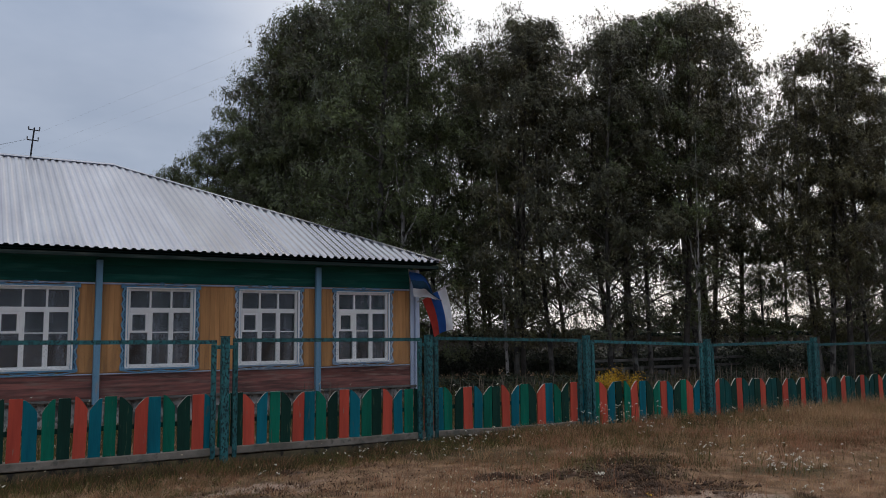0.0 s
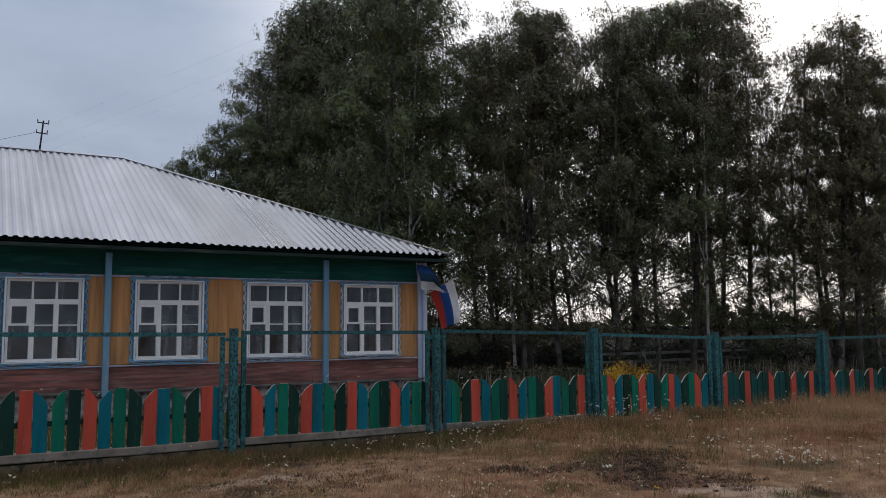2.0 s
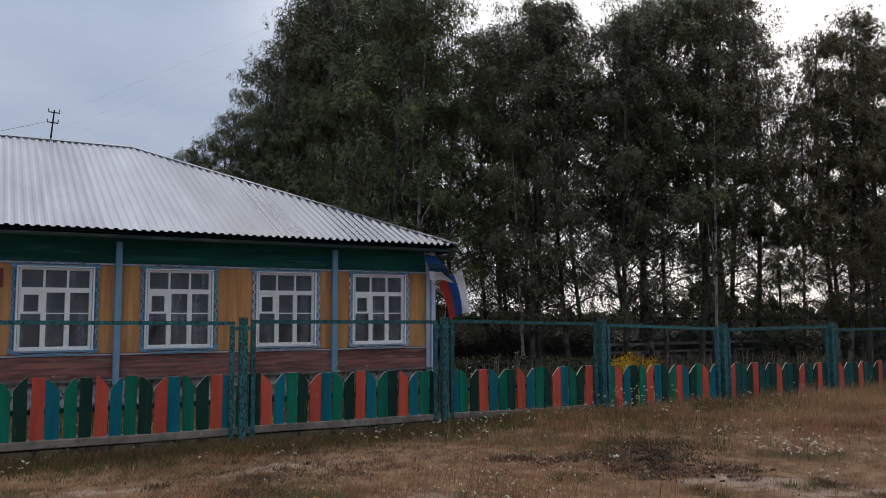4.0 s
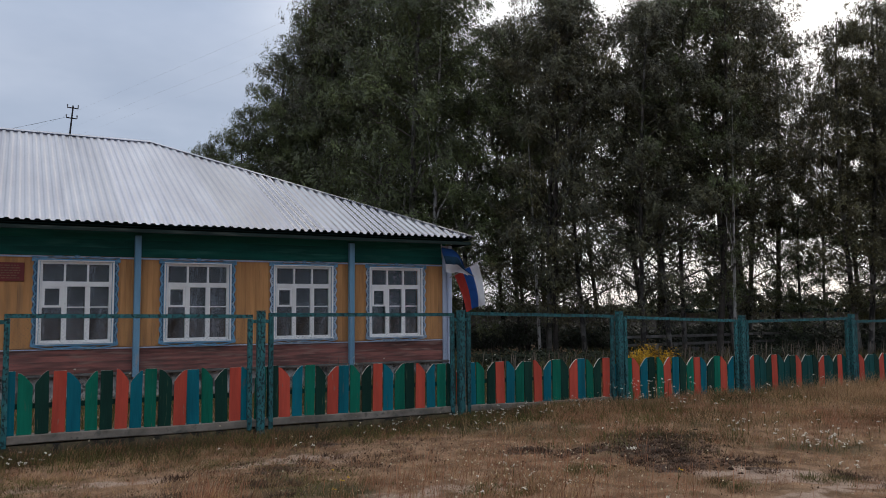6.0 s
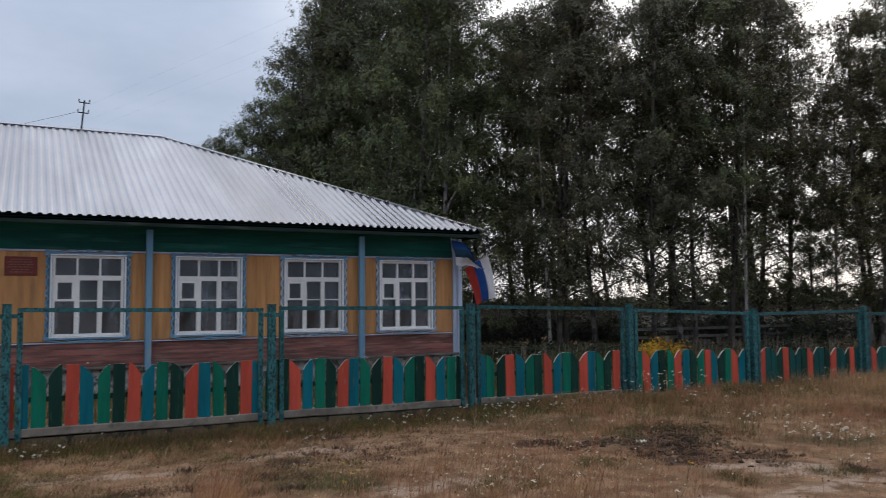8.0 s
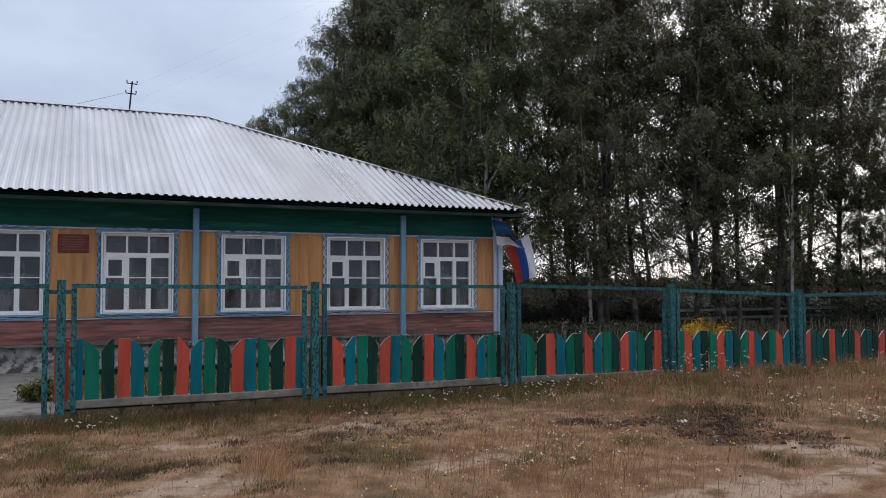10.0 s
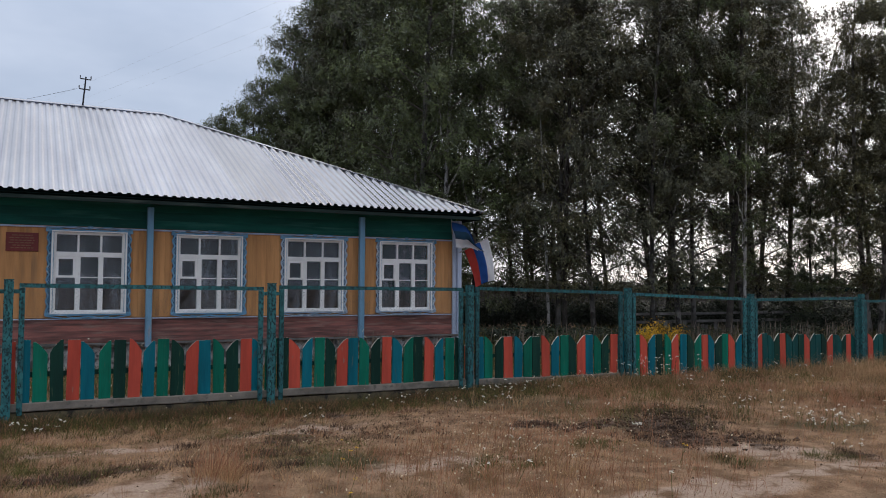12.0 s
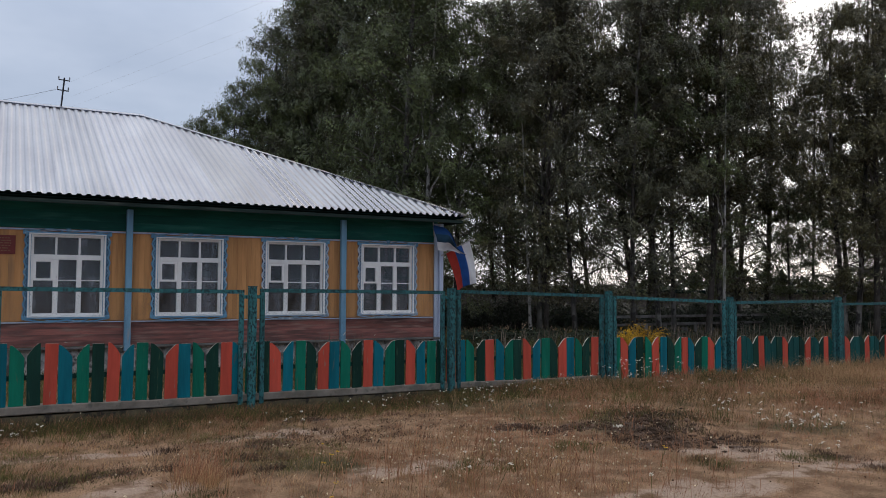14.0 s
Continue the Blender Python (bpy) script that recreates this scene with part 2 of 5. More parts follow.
M["twig"] = mat("dark_limb_bark", (0.13, 0.115, 0.10), (0.06, 0.052, 0.046), 0.9, scale=3, bump=0.2, fine=14)
M["straw"] = mat("dry_grass", (0.61, 0.395, 0.225), (0.285, 0.182, 0.098), 0.9, scale=0.9, vary=0.25, island=True, bump=0, trans=0.35, spec=0.15, fine=3)
M["rust_grass"] = mat("reddish_seeding_grass", (0.47, 0.235, 0.14), (0.24, 0.118, 0.07), 0.9, scale=0.9, vary=0.25, island=True, bump=0, trans=0.35, spec=0.15, fine=3)
M["sward"] = mat("tired_green_grass", (0.150, 0.145, 0.050), (0.085, 0.075, 0.034), 0.9, scale=0.9, vary=0.3, island=True, bump=0, trans=0.22, spec=0.15, fine=3)
M["seed"] = mat("pale_seed", (0.72, 0.62, 0.44), (0.58, 0.47, 0.32), 0.9, vary=0.15, island=True, bump=0, trans=0.2)
M["clod"] = mat("dark_clods", (0.13, 0.085, 0.06), (0.07, 0.044, 0.032), 0.95, scale=8, vary=0.25, island=True, bump=0.4)
M["litter"] = mat("leaf_litter", (0.17, 0.105, 0.07), (0.08, 0.05, 0.034), 0.95, scale=2, vary=0.35, island=True, bump=0, spec=0.1, fine=3)
M["turf"] = mat("dead_brown_turf", (0.175, 0.112, 0.080), (0.065, 0.043, 0.032), 0.95, scale=2.5, vary=0.35, island=True, bump=0, spec=0.1, fine=3)
M["weed"] = mat("pale_dry_weeds", (0.22, 0.18, 0.145), (0.14, 0.115, 0.09), 0.9, scale=0.9, vary=0.25, island=True, bump=0, trans=0.2, spec=0.15, fine=3)
# leaf colour lowered to carry the shade beneath the tree crowns
M["shrub"] = mat("shade_darkened_shrub_leaf", (0.034, 0.046, 0.022), (0.018, 0.026, 0.013), 0.6, scale=0.6, vary=0.3, island=True, bump=0, trans=0.15, fine=3)
M["umbel"] = mat("white_flower_heads", (0.80, 0.765, 0.67), (0.68, 0.64, 0.55), 0.9, scale=4, vary=0.1, island=True, bump=0, trans=0.2)
M["yellow_bloom"] = mat("yellow_flowers", (0.68, 0.41, 0.03), (0.46, 0.27, 0.025), 0.9, scale=4, vary=0.2, island=True, bump=0, trans=0.2)
M["grey_wood"] = mat("weathered_grey_boards", (0.17, 0.16, 0.15), (0.10, 0.094, 0.088), 0.9, stretch=UP, scale=6, vary=0.2)
M["mossy"] = mat("mossy_stained_concrete", (0.21, 0.165, 0.095), (0.10, 0.082, 0.055), 0.95, scale=6, vary=0.25, spots=(0.035, 0.030, 0.024), spot_scale=9, spot_at=(0.52, 0.62), bump=0.6, fine=22)
M["paving"] = mat("grey_path", (0.29, 0.275, 0.265), (0.20, 0.19, 0.18), 0.95, scale=2.5, spots=(0.17, 0.15, 0.12), spot_scale=4, bump=0.4)


def galvanised():
    m = mat("galvanised_sheet", (0.62, 0.635, 0.71), (0.52, 0.53, 0.605), 0.38, metal=0.85, scale=1.4, stretch=(1, 0.25, 0.25), vary=0.05, bump=0.04, fine=25, spec=0.5)
    nt = m.node_tree
    N, Lk = nt.nodes.new, nt.links.new
    bsdf = nt.nodes["Principled BSDF"]
    co = N("ShaderNodeTexCoord")
    sep = N("ShaderNodeSeparateXYZ")
    Lk(co.outputs["Object"], sep.inputs[0])
    div = N("ShaderNodeMath")
    div.operation = "DIVIDE"
    div.inputs[1].default_value = 0.93
    Lk(sep.outputs["X"], div.inputs[0])
    flr = N("ShaderNodeMath")
    flr.operation = "FLOOR"
    Lk(div.outputs[0], flr.inputs[0])
    wn = N("ShaderNodeTexWhiteNoise")
    wn.noise_dimensions = "1D"
    Lk(flr.outputs[0], wn.inputs["W"])
    tone = N("ShaderNodeMapRange")
    tone.inputs["To Min"].default_value, tone.inputs["To Max"].default_value = 0.90, 1.08
    Lk(wn.outputs["Value"], tone.inputs[0])
    mul = N("ShaderNodeVectorMath")
    mul.operation = "SCALE"
    Lk(bsdf.inputs["Base Color"].links[0].from_socket, mul.inputs[0])
    Lk(tone.outputs[0], mul.inputs["Scale"])
    Lk(mul.outputs[0], bsdf.inputs["Base Color"])
    # past x 4.95 the sheets are darker in tone and less rough
    right_part = N("ShaderNodeMath")
    right_part.operation = "GREATER_THAN"
    right_part.inputs[1].default_value = 4.95
    Lk(sep.outputs["X"], right_part.inputs[0])
    dull = N("ShaderNodeMapRange")
    dull.inputs["To Min"].default_value, dull.inputs["To Max"].default_value = 1.0, 0.90
    Lk(right_part.outputs[0], dull.inputs[0])
    both = N("ShaderNodeMath")
    both.operation = "MULTIPLY"
    Lk(tone.outputs[0], both.inputs[0])
    Lk(dull.outputs[0], both.inputs[1])
    Lk(both.outputs[0], mul.inputs["Scale"])
    rough = N("ShaderNodeMapRange")
    rough.inputs["To Min"].default_value, rough.inputs["To Max"].default_value = 0.30, 0.46
    Lk(wn.outputs["Value"], rough.inputs[0])
    smoother = N("ShaderNodeMapRange")
    smoother.inputs["To Min"].default_value, smoother.inputs["To Max"].default_value = 1.0, 0.68
    Lk(right_part.outputs[0], smoother.inputs[0])
    sheen = N("ShaderNodeMath")
    sheen.operation = "MULTIPLY"
    Lk(rough.outputs[0], sheen.inputs[0])
    Lk(smoother.outputs[0], sheen.inputs[1])
    Lk(sheen.outputs[0], bsdf.inputs["Roughness"])
    return m


M["roof"] = galvanised()


def glass():
    m = bpy.data.materials.new("window_glass")
    m.use_nodes = True
    nt = m.node_tree
    nt.nodes.clear()
    out = nt.nodes.new("ShaderNodeOutputMaterial")
    clear = nt.nodes.new("ShaderNodeBsdfTransparent")
    clear.inputs[0].default_value = (0.80, 0.82, 0.84, 1)
    shine = nt.nodes.new("ShaderNodeBsdfGlossy")
    shine.inputs["Roughness"].default_value = 0.03
    fres = nt.nodes.new("ShaderNodeFresnel")
    fres.inputs["IOR"].default_value = 1.42
    mix = nt.nodes.new("ShaderNodeMixShader")
    nt.links.new(fres.outputs[0], mix.inputs[0])
    nt.links.new(clear.outputs[0], mix.inputs[1])
    nt.links.new(shine.outputs[0], mix.inputs[2])
    nt.links.new(mix.outputs[0], out.inputs[0])
    return m


def tulle():
    m = mat("white_tulle", (0.80, 0.80, 0.83), (0.66, 0.66, 0.70), 0.9, scale=12, vary=0.08, bump=0)
    nt = m.node_tree
    clear = nt.nodes.new("ShaderNodeBsdfTransparent")
    mix = nt.nodes.new("ShaderNodeMixShader")
    co = nt.nodes.new("ShaderNodeTexCoord")
    lace = nt.nodes.new("ShaderNodeTexNoise")
    lace.inputs["Scale"].default_value, lace.inputs["Detail"].default_value, lace.inputs["Roughness"].default_value = 8.0, 4, 0.65
    nt.links.new(co.outputs["Object"], lace.inputs[0])
    dense = nt.nodes.new("ShaderNodeMapRange")
    dense.inputs["From Min"].default_value, dense.inputs["From Max"].default_value = 0.35, 0.68
    dense.inputs["To Min"].default_value, dense.inputs["To Max"].default_value = 0.02, 0.37
    fold_at = nt.nodes.new("ShaderNodeMapping")
    fold_at.inputs["Scale"].default_value = (9.0, 1.0, 1.6)
    nt.links.new(co.outputs["Object"], fold_at.inputs[0])
    fold = nt.nodes.new("ShaderNodeTexNoise")
    fold.inputs["Scale"].default_value, fold.inputs["Detail"].default_value = 1.0, 3
    nt.links.new(fold_at.outputs[0], fold.inputs[0])
    both = nt.nodes.new("ShaderNodeMath")
    both.operation = "MULTIPLY_ADD"
    both.inputs[1].default_value, both.inputs[2].default_value = 0.9, -0.20
    nt.links.new(fold.outputs[0], both.inputs[0])
    mean = nt.nodes.new("ShaderNodeMath")
    mean.operation = "MULTIPLY_ADD"
    mean.inputs[1].default_value = 0.5
    nt.links.new(lace.outputs[0], mean.inputs[0])
    nt.links.new(both.outputs[0], mean.inputs[2])
    nt.links.new(mean.outputs[0], dense.inputs[0])
    nt.links.new(dense.outputs[0], mix.inputs[0])
    nt.links.new(clear.outputs[0], mix.inputs[1])
    nt.links.new(nt.nodes["Principled BSDF"].outputs[0], mix.inputs[2])
    nt.links.new(mix.outputs[0], nt.nodes["Material Output"].inputs[0])
    return m


M["glass"], M["tulle"] = glass(), tulle()


# the dug-over patch: x, y and two radii of its overlapping lobes
DUG = ((7.30, 6.25, 0.55, 0.40), (6.75, 5.60, 0.60, 0.50), (6.45, 5.00, 0.42, 0.36), (5.92, 6.00, 0.42, 0.18), (5.45, 6.40, 0.30, 0.14), (7.10, 4.68, 0.45, 0.20))


def soil():
    """Trodden sandy earth with thatch, bare places and a burnt, dug-over patch."""
    m = bpy.data.materials.new("dry_meadow_earth")
    m.use_nodes = True
    nt = m.node_tree
    N, Lk = nt.nodes.new, nt.links.new
    bsdf = nt.nodes["Principled BSDF"]
    bsdf.inputs["Roughness"].default_value = 0.95
    bsdf.inputs["Specular IOR Level"].default_value = 0.1
    co = N("ShaderNodeTexCoord")

    def nz(scale, detail=5):
        n = N("ShaderNodeTexNoise")
        n.inputs["Scale"].default_value, n.inputs["Detail"].default_value = scale, detail
        Lk(co.outputs["Object"], n.inputs[0])
        return n

    big, mid, fine = nz(0.55), nz(3.5), nz(45, 4)

    def over(fac, a, colour):
        mx = N("ShaderNodeMix")
        mx.data_type = "RGBA"
        Lk(fac, mx.inputs["Factor"])
        if isinstance(a, tuple):
            mx.inputs["A"].default_value = (*a, 1)
        else:
            Lk(a, mx.inputs["A"])
        mx.inputs["B"].default_value = (*colour, 1)
        return mx.outputs["Result"]

    def step(v, lo, hi):
        r = N("ShaderNodeMapRange")
        r.interpolation_type = "SMOOTHSTEP"
        r.inputs["From Min"].default_value, r.inputs["From Max"].default_value = lo, hi
        Lk(v, r.inputs[0])
        return r.outputs[0]

    col = over(step(mid.outputs[0], 0.35, 0.65), (0.180, 0.106, 0.064), (0.355, 0.222, 0.140))
    col = over(step(big.outputs[0], 0.52, 0.66), col, (0.105, 0.082, 0.046))
    wob = N("ShaderNodeVectorMath")
    wob.operation = "MULTIPLY_ADD"
    wob.inputs[1].default_value = (1.0, 1.0, 0)
    Lk(nz(2.2, 7).outputs["Color"], wob.inputs[0])
    Lk(co.outputs["Object"], wob.inputs[2])

    def patch(x, y, rx, ry):
        d = N("ShaderNodeMapping")
        d.inputs["Location"].default_value = (-(x + 0.5) / rx, -(y + 0.5) / ry, 0)
        d.inputs["Scale"].default_value = (1 / rx, 1 / ry, 0)
        Lk(wob.outputs[0], d.inputs[0])
        ln = N("ShaderNodeVectorMath")
        ln.operation = "LENGTH"
        Lk(d.outputs[0], ln.inputs[0])
        mul = N("ShaderNodeMath")
        mul.operation = "MULTIPLY"
        Lk(step(ln.outputs["Value"], 1.15, 0.55), mul.inputs[0])
        Lk(step(mid.outputs[0], 0.32, 0.54), mul.inputs[1])
        return mul.outputs[0]

    for x, y, rx, ry in DUG + ((7.04, 4.31, 0.16, 0.10), (7.55, 3.8, 0.30, 0.16), (7.5, 3.3, 0.25, 0.10), (0.3, 5.98, 0.50, 0.17), (0.95, 6.08, 0.42, 0.14), (1.5, 5.93, 0.25, 0.10), (2.2, 6.1, 0.30, 0.16), (2.6, 6.85, 0.30, 0.12), (3.4, 7.9, 0.5, 0.2)):
        col = over(patch(x, y, rx, ry), col, (0.098, 0.068, 0.055))
    for x, y, rx, ry in ((1.15, 5.35, 0.50, 0.42), (0.62, 5.2, 0.32, 0.16), (0.85, 6.93, 0.70, 0.20), (6.60, 4.42, 0.45, 0.22), (7.0, 4.05, 0.50, 0.28), (7.2, 3.45, 0.55, 0.28), (6.4, 3.35, 0.40, 0.20), (4.9, 3.3, 1.6, 0.35), (3.6, 5.1, 0.9, 0.30), (2.9, 7.3, 0.8, 0.30)):
        col = over(patch(x, y, rx, ry), col, (0.42, 0.305, 0.238))
    hsv = N("ShaderNodeHueSaturation")
    Lk(col, hsv.inputs["Color"])
    mr = N("ShaderNodeMapRange")
    mr.inputs["To Min"].default_value, mr.inputs["To Max"].default_value = 0.55, 1.45
    Lk(fine.outputs[0], mr.inputs[0])
    Lk(mr.outputs[0], hsv.inputs["Value"])
    Lk(hsv.outputs[0], bsdf.inputs["Base Color"])
    b = N("ShaderNodeBump")
    b.inputs["Strength"].default_value, b.inputs["Distance"].default_value = 0.8, 0.03
    add = N("ShaderNodeMath")
    Lk(fine.outputs[0], add.inputs[0])
    Lk(mid.outputs[0], add.inputs[1])
    Lk(add.outputs[0], b.inputs["Height"])
    Lk(b.outputs[0], bsdf.inputs["Normal"])
    return m


M["soil"] = soil()


# ---------------------------------------------------------------- builders
def mesh_object(name, me, material, parent=None, label=""):
    me.materials.append(material) if not me.materials else None
    ob = new(name, me)
    if parent is not None:
        ob.parent = parent
    if label:
        ob["label"] = label
    return ob


def part(name, bm, material, parent=None, label="", smooth=False):
    me = bpy.data.meshes.new(name)
    bmesh.ops.recalc_face_normals(bm, faces=bm.faces)
    bm.to_mesh(me)
    bm.free()
    if smooth:
        me.shade_smooth()
    return mesh_object(name, me, material, parent, label)


def empty(name, at=(0, 0, 0), label="", category="", group="", kind=""):
    e = new(name)
    e.location = at
    return tagged(e, label, category, group, kind)


def box(bm, x0, x1, y0, y1, z0, z1, bevel=0.0):
    vs = [bm.verts.new((x, y, z)) for x in (x0, x1) for y in (y0, y1) for z in (z0, z1)]
    fs = [bm.faces.new([vs[i] for i in f]) for f in ((0, 1, 3, 2), (4, 6, 7, 5), (0, 4, 5, 1), (2, 3, 7, 6), (0, 2, 6, 4), (1, 5, 7, 3))]
    if bevel:
        bmesh.ops.bevel(bm, geom=list({e for f in fs for e in f.edges}), offset=bevel, segments=1, affect="EDGES")
    return bm


def one_box(x0, x1, y0, y1, z0, z1, bevel=0.0):
    return box(bmesh.new(), x0, x1, y0, y1, z0, z1, bevel)


def tube(bm, pts, radii, sides=6):
    """A bent tapered tube through pts."""
    rings = []
    for i, p in enumerate(pts):
        p = Vector(p)
        d = (Vector(pts[min(i + 1, len(pts) - 1)]) - Vector(pts[max(i - 1, 0)])).normalized()
        a = d.orthogonal().normalized()
        b = d.cross(a)
        rings.append([bm.verts.new(p + float(radii[i]) * (a * math.cos(k * math.tau / sides) + b * math.sin(k * math.tau / sides))) for k in range(sides)])
    for r0, r1 in zip(rings, rings[1:]):
        for k in range(sides):
            bm.faces.new((r0[k], r0[(k + 1) % sides], r1[(k + 1) % sides], r1[k]))
    bm.faces.new(rings[0][::-1])
    bm.faces.new(rings[-1])
    return bm


def ribbon(bm, pts, width, y0, y1):
    """A sawn strip that follows pts (x, z) in the wall's plane, between depths y0 (front) and y1."""
    rows = []
    for i, p in enumerate(pts):
        a, b = pts[max(i - 1, 0)], pts[min(i + 1, len(pts) - 1)]
        t = Vector((b[0] - a[0], b[1] - a[1])).normalized()
        n = Vector((-t.y, t.x)) * width / 2
        q = Vector(p)
        rows.append([bm.verts.new((q.x + s * n.x, y, q.y + s * n.y)) for s, y in ((1, y0), (-1, y0), (-1, y1), (1, y1))])
    for r0, r1 in zip(rows, rows[1:]):
        for k in range(4):
            bm.faces.new((r0[k], r0[(k + 1) % 4], r1[(k + 1) % 4], r1[k]))
    bm.faces.new(rows[0])
    bm.faces.new(rows[-1][::-1])
    return bm


def from_arrays(name, verts, faces, material, parent=None, label="", smooth=False):
    """Mesh from numpy arrays: verts (n, 3), faces (m, k) with k corners each."""
    me = bpy.data.meshes.new(name)
    n, k = faces.shape
    me.vertices.add(len(verts))
    me.vertices.foreach_set("co", np.asarray(verts, np.float32).ravel())
    me.loops.add(n * k)
    me.loops.foreach_set("vertex_index", faces.astype(np.int32).ravel())
    me.polygons.add(n)
    me.polygons.foreach_set("loop_start", np.arange(0, n * k, k, dtype=np.int32))
    me.update(calc_edges=True)
    if smooth:
        me.shade_smooth()
    return mesh_object(name, me, material, parent, label)


def sstep(a, b, v):
    t = np.clip((np.asarray(v, float) - a) / (b - a), 0, 1)
    return t * t * (3 - 2 * t)


def ground_z(x, y):
    """Height of the ground: a verge that rises to the fence, a level yard behind."""
    x, y = np.asarray(x, float), np.asarray(y, float)
    z = 0.03 * sstep(3, 8, y) + 0.10 * sstep(4, 8, x) * sstep(4.5, 8.8, y) + 0.05 * sstep(9.3, 11, y) * (1 - sstep(4, 8, x))
    near = (1 - sstep(11, 14, y)) * (1 - sstep(20, 26, x)) * sstep(-8, -4, x)
    z = z + near * (0.022 * np.sin(1.9 * x + 0.7 * y) * np.sin(1.3 * y - 0.5 * x + 1) + 0.012 * np.sin(5.1 * x + 2) * np.sin(4.3 * y + 1.2 * x))
    heap = np.exp(-((x - 6.85) / 0.8) ** 2 - ((y - 5.65) / 0.75) ** 2)
    z = z + heap * (0.035 + 0.030 * np.sin(8 * x + 3 * np.sin(4 * y)) * np.sin(11 * y + 2 * x))
    return z


# ---------------------------------------------------------------- ground
def make_ground():
    def axis(lo, hi, step, far):
        mid = np.arange(lo, hi + step / 2, step)
        out = np.array([1.5, 4, 9, 18, 35, 70, 150, 400, far])
        return np.concatenate([lo - out[::-1], mid, hi + out])

    xs, ys = axis(-8, 24, 0.16, 2500), axis(-6, 14, 0.16, 2500)
    gx, gy = np.meshgrid(xs, ys)
    v = np.stack([gx, gy, ground_z(gx, gy)], -1).reshape(-1, 3)
    nx, ny = len(xs), len(ys)
    i = (np.arange(ny - 1)[:, None] * nx + np.arange(nx - 1)[None]).ravel()
    g = from_arrays("ground", v, np.stack([i, i + 1, i + nx + 1, i + nx], -1), M["soil"], smooth=True)
    tagged(g, "dry trodden verge of sandy soil and withered grass", "ground", kind="structure")


make_ground()


# ---------------------------------------------------------------- the house
WY = 14.30                    # front wall's face
X0, X1 = -9.0, 8.66           # the wall's ends
EY, EZ, EX = 13.65, 3.27, 9.01  # eaves line in front, its height, its corner to the side
RY, RZ = 19.60, 5.965          # ridge
WIN = [-1.63, 0.54, 2.67, 4.77, 6.84]   # near edges of the window frames
WW, WZ0, WZ1 = 1.19, 1.145, 2.595
PITCH = 0.155                 # wave of the roofing sheet
SLOPE = (RZ - EZ) / (RY - EY)
BACK = 2 * RY - WY

house = empty("house", (0, WY, 0.1), "low timber house, ochre boards, blue carved window trim, sheet-metal roof", "house")


def house_part(name, bm, material, label="", parent=None, smooth=False):
    bm.transform(Matrix.Translation((0, -WY, -0.1)))
    return part(name, bm, material, parent or house, label, smooth)


def house_walls():
    bm = bmesh.new()
    t = 0.22
    box(bm, X0, X1, WY + 0.03, WY + t, 0.55, WZ0)
    box(bm, X0, X1, WY + 0.03, WY + t, WZ1, 3.2)
    edges = [X0] + [v for w in WIN for v in (w, w + WW)] + [X1]
    for a, b in zip(edges[::2], edges[1::2]):
        box(bm, a, b, WY + 0.03, WY + t, WZ0, WZ1)
    wall = house_part("wall", bm, M["ochre"], "ochre-painted plank wall")
    bm = bmesh.new()
    box(bm, X0, X0 + t, WY + t, BACK, 0.55, 3.2)
    box(bm, X1 - t, X1, WY + t, BACK, 0.55, 3.2)
    box(bm, X0 + t, X1 - t, BACK - t, BACK, 0.55, 3.2)
    house_part("side_wall", bm, M["band"], "plain side and back walls")
    house_part("plinth", box(bmesh.new(), X0 - 0.02, X1 + 0.02, WY + 0.06, BACK, -0.1, 0.55), M["plinth"], "low whitewashed rubble plinth")
    house_part("drip_board", one_box(X0, X1 + 0.03, WY - 0.10, WY + 0.06, 0.555, 0.60, 0.008), M["grey_wood"], "weathered grey drip board")
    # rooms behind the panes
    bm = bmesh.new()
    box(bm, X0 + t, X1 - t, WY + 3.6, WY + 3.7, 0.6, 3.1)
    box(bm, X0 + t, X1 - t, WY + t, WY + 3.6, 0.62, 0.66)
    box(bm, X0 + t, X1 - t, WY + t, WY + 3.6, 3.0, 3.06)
    house_part("room_shell", bm, M["inside"], "plain room walls, gloom put into their colour")
    return wall


wall = house_walls()


def wall_boards():
    """Boards of the front wall, each a piece of its own."""
    rnd = random.Random(5)
    shared = {}

    def piece(name, w, h, d, material):
        key = (name, round(w, 3), round(h, 3))
        if key not in shared:
            bm = one_box(-w / 2, w / 2, -d / 2, d / 2, -h / 2, h / 2, 0.0015)
            me = bpy.data.meshes.new(name)
            bm.to_mesh(me)
            bm.free()
            me.materials.append(material)
            shared[key] = me
        return shared[key]

    def put(me, name, x, y, z):
        ob = new(name, me)
        ob.parent = wall
        ob.location = (x, y - WY, z - 0.1)

    spans = [(-3.6, WIN[0] - 0.05)] + [(w + WW + 0.05, v - 0.05) for w, v in zip(WIN, WIN[1:])] + [(WIN[-1] + WW + 0.05, X1 - 0.10)]
    for a, b in spans:
        n = max(1, round((b - a) / 0.094))
        w = (b - a) / n
        me = piece("ochre_board", w - 0.0012, 1.60, 0.022, M["ochre"])
        for i in range(n):
            put(me, "ochre_board", a + (i + 0.5) * w, WY + 0.018 + rnd.uniform(-0.002, 0.002), 1.86)
    # dark green boards under the eaves, oxblood boards below the windows: lengths butted end to end
    for name, key, z0, z1, n, cuts in (("green_board", "band", 2.70, 3.18, 3, (-6.2, -2.0, 2.15, 6.38, X1)), ("oxblood_board", "oxblood", 0.605, 1.02, 4, (-6.2, -2.0, 2.15, 6.38, X1))):
        h = (z1 - z0) / n
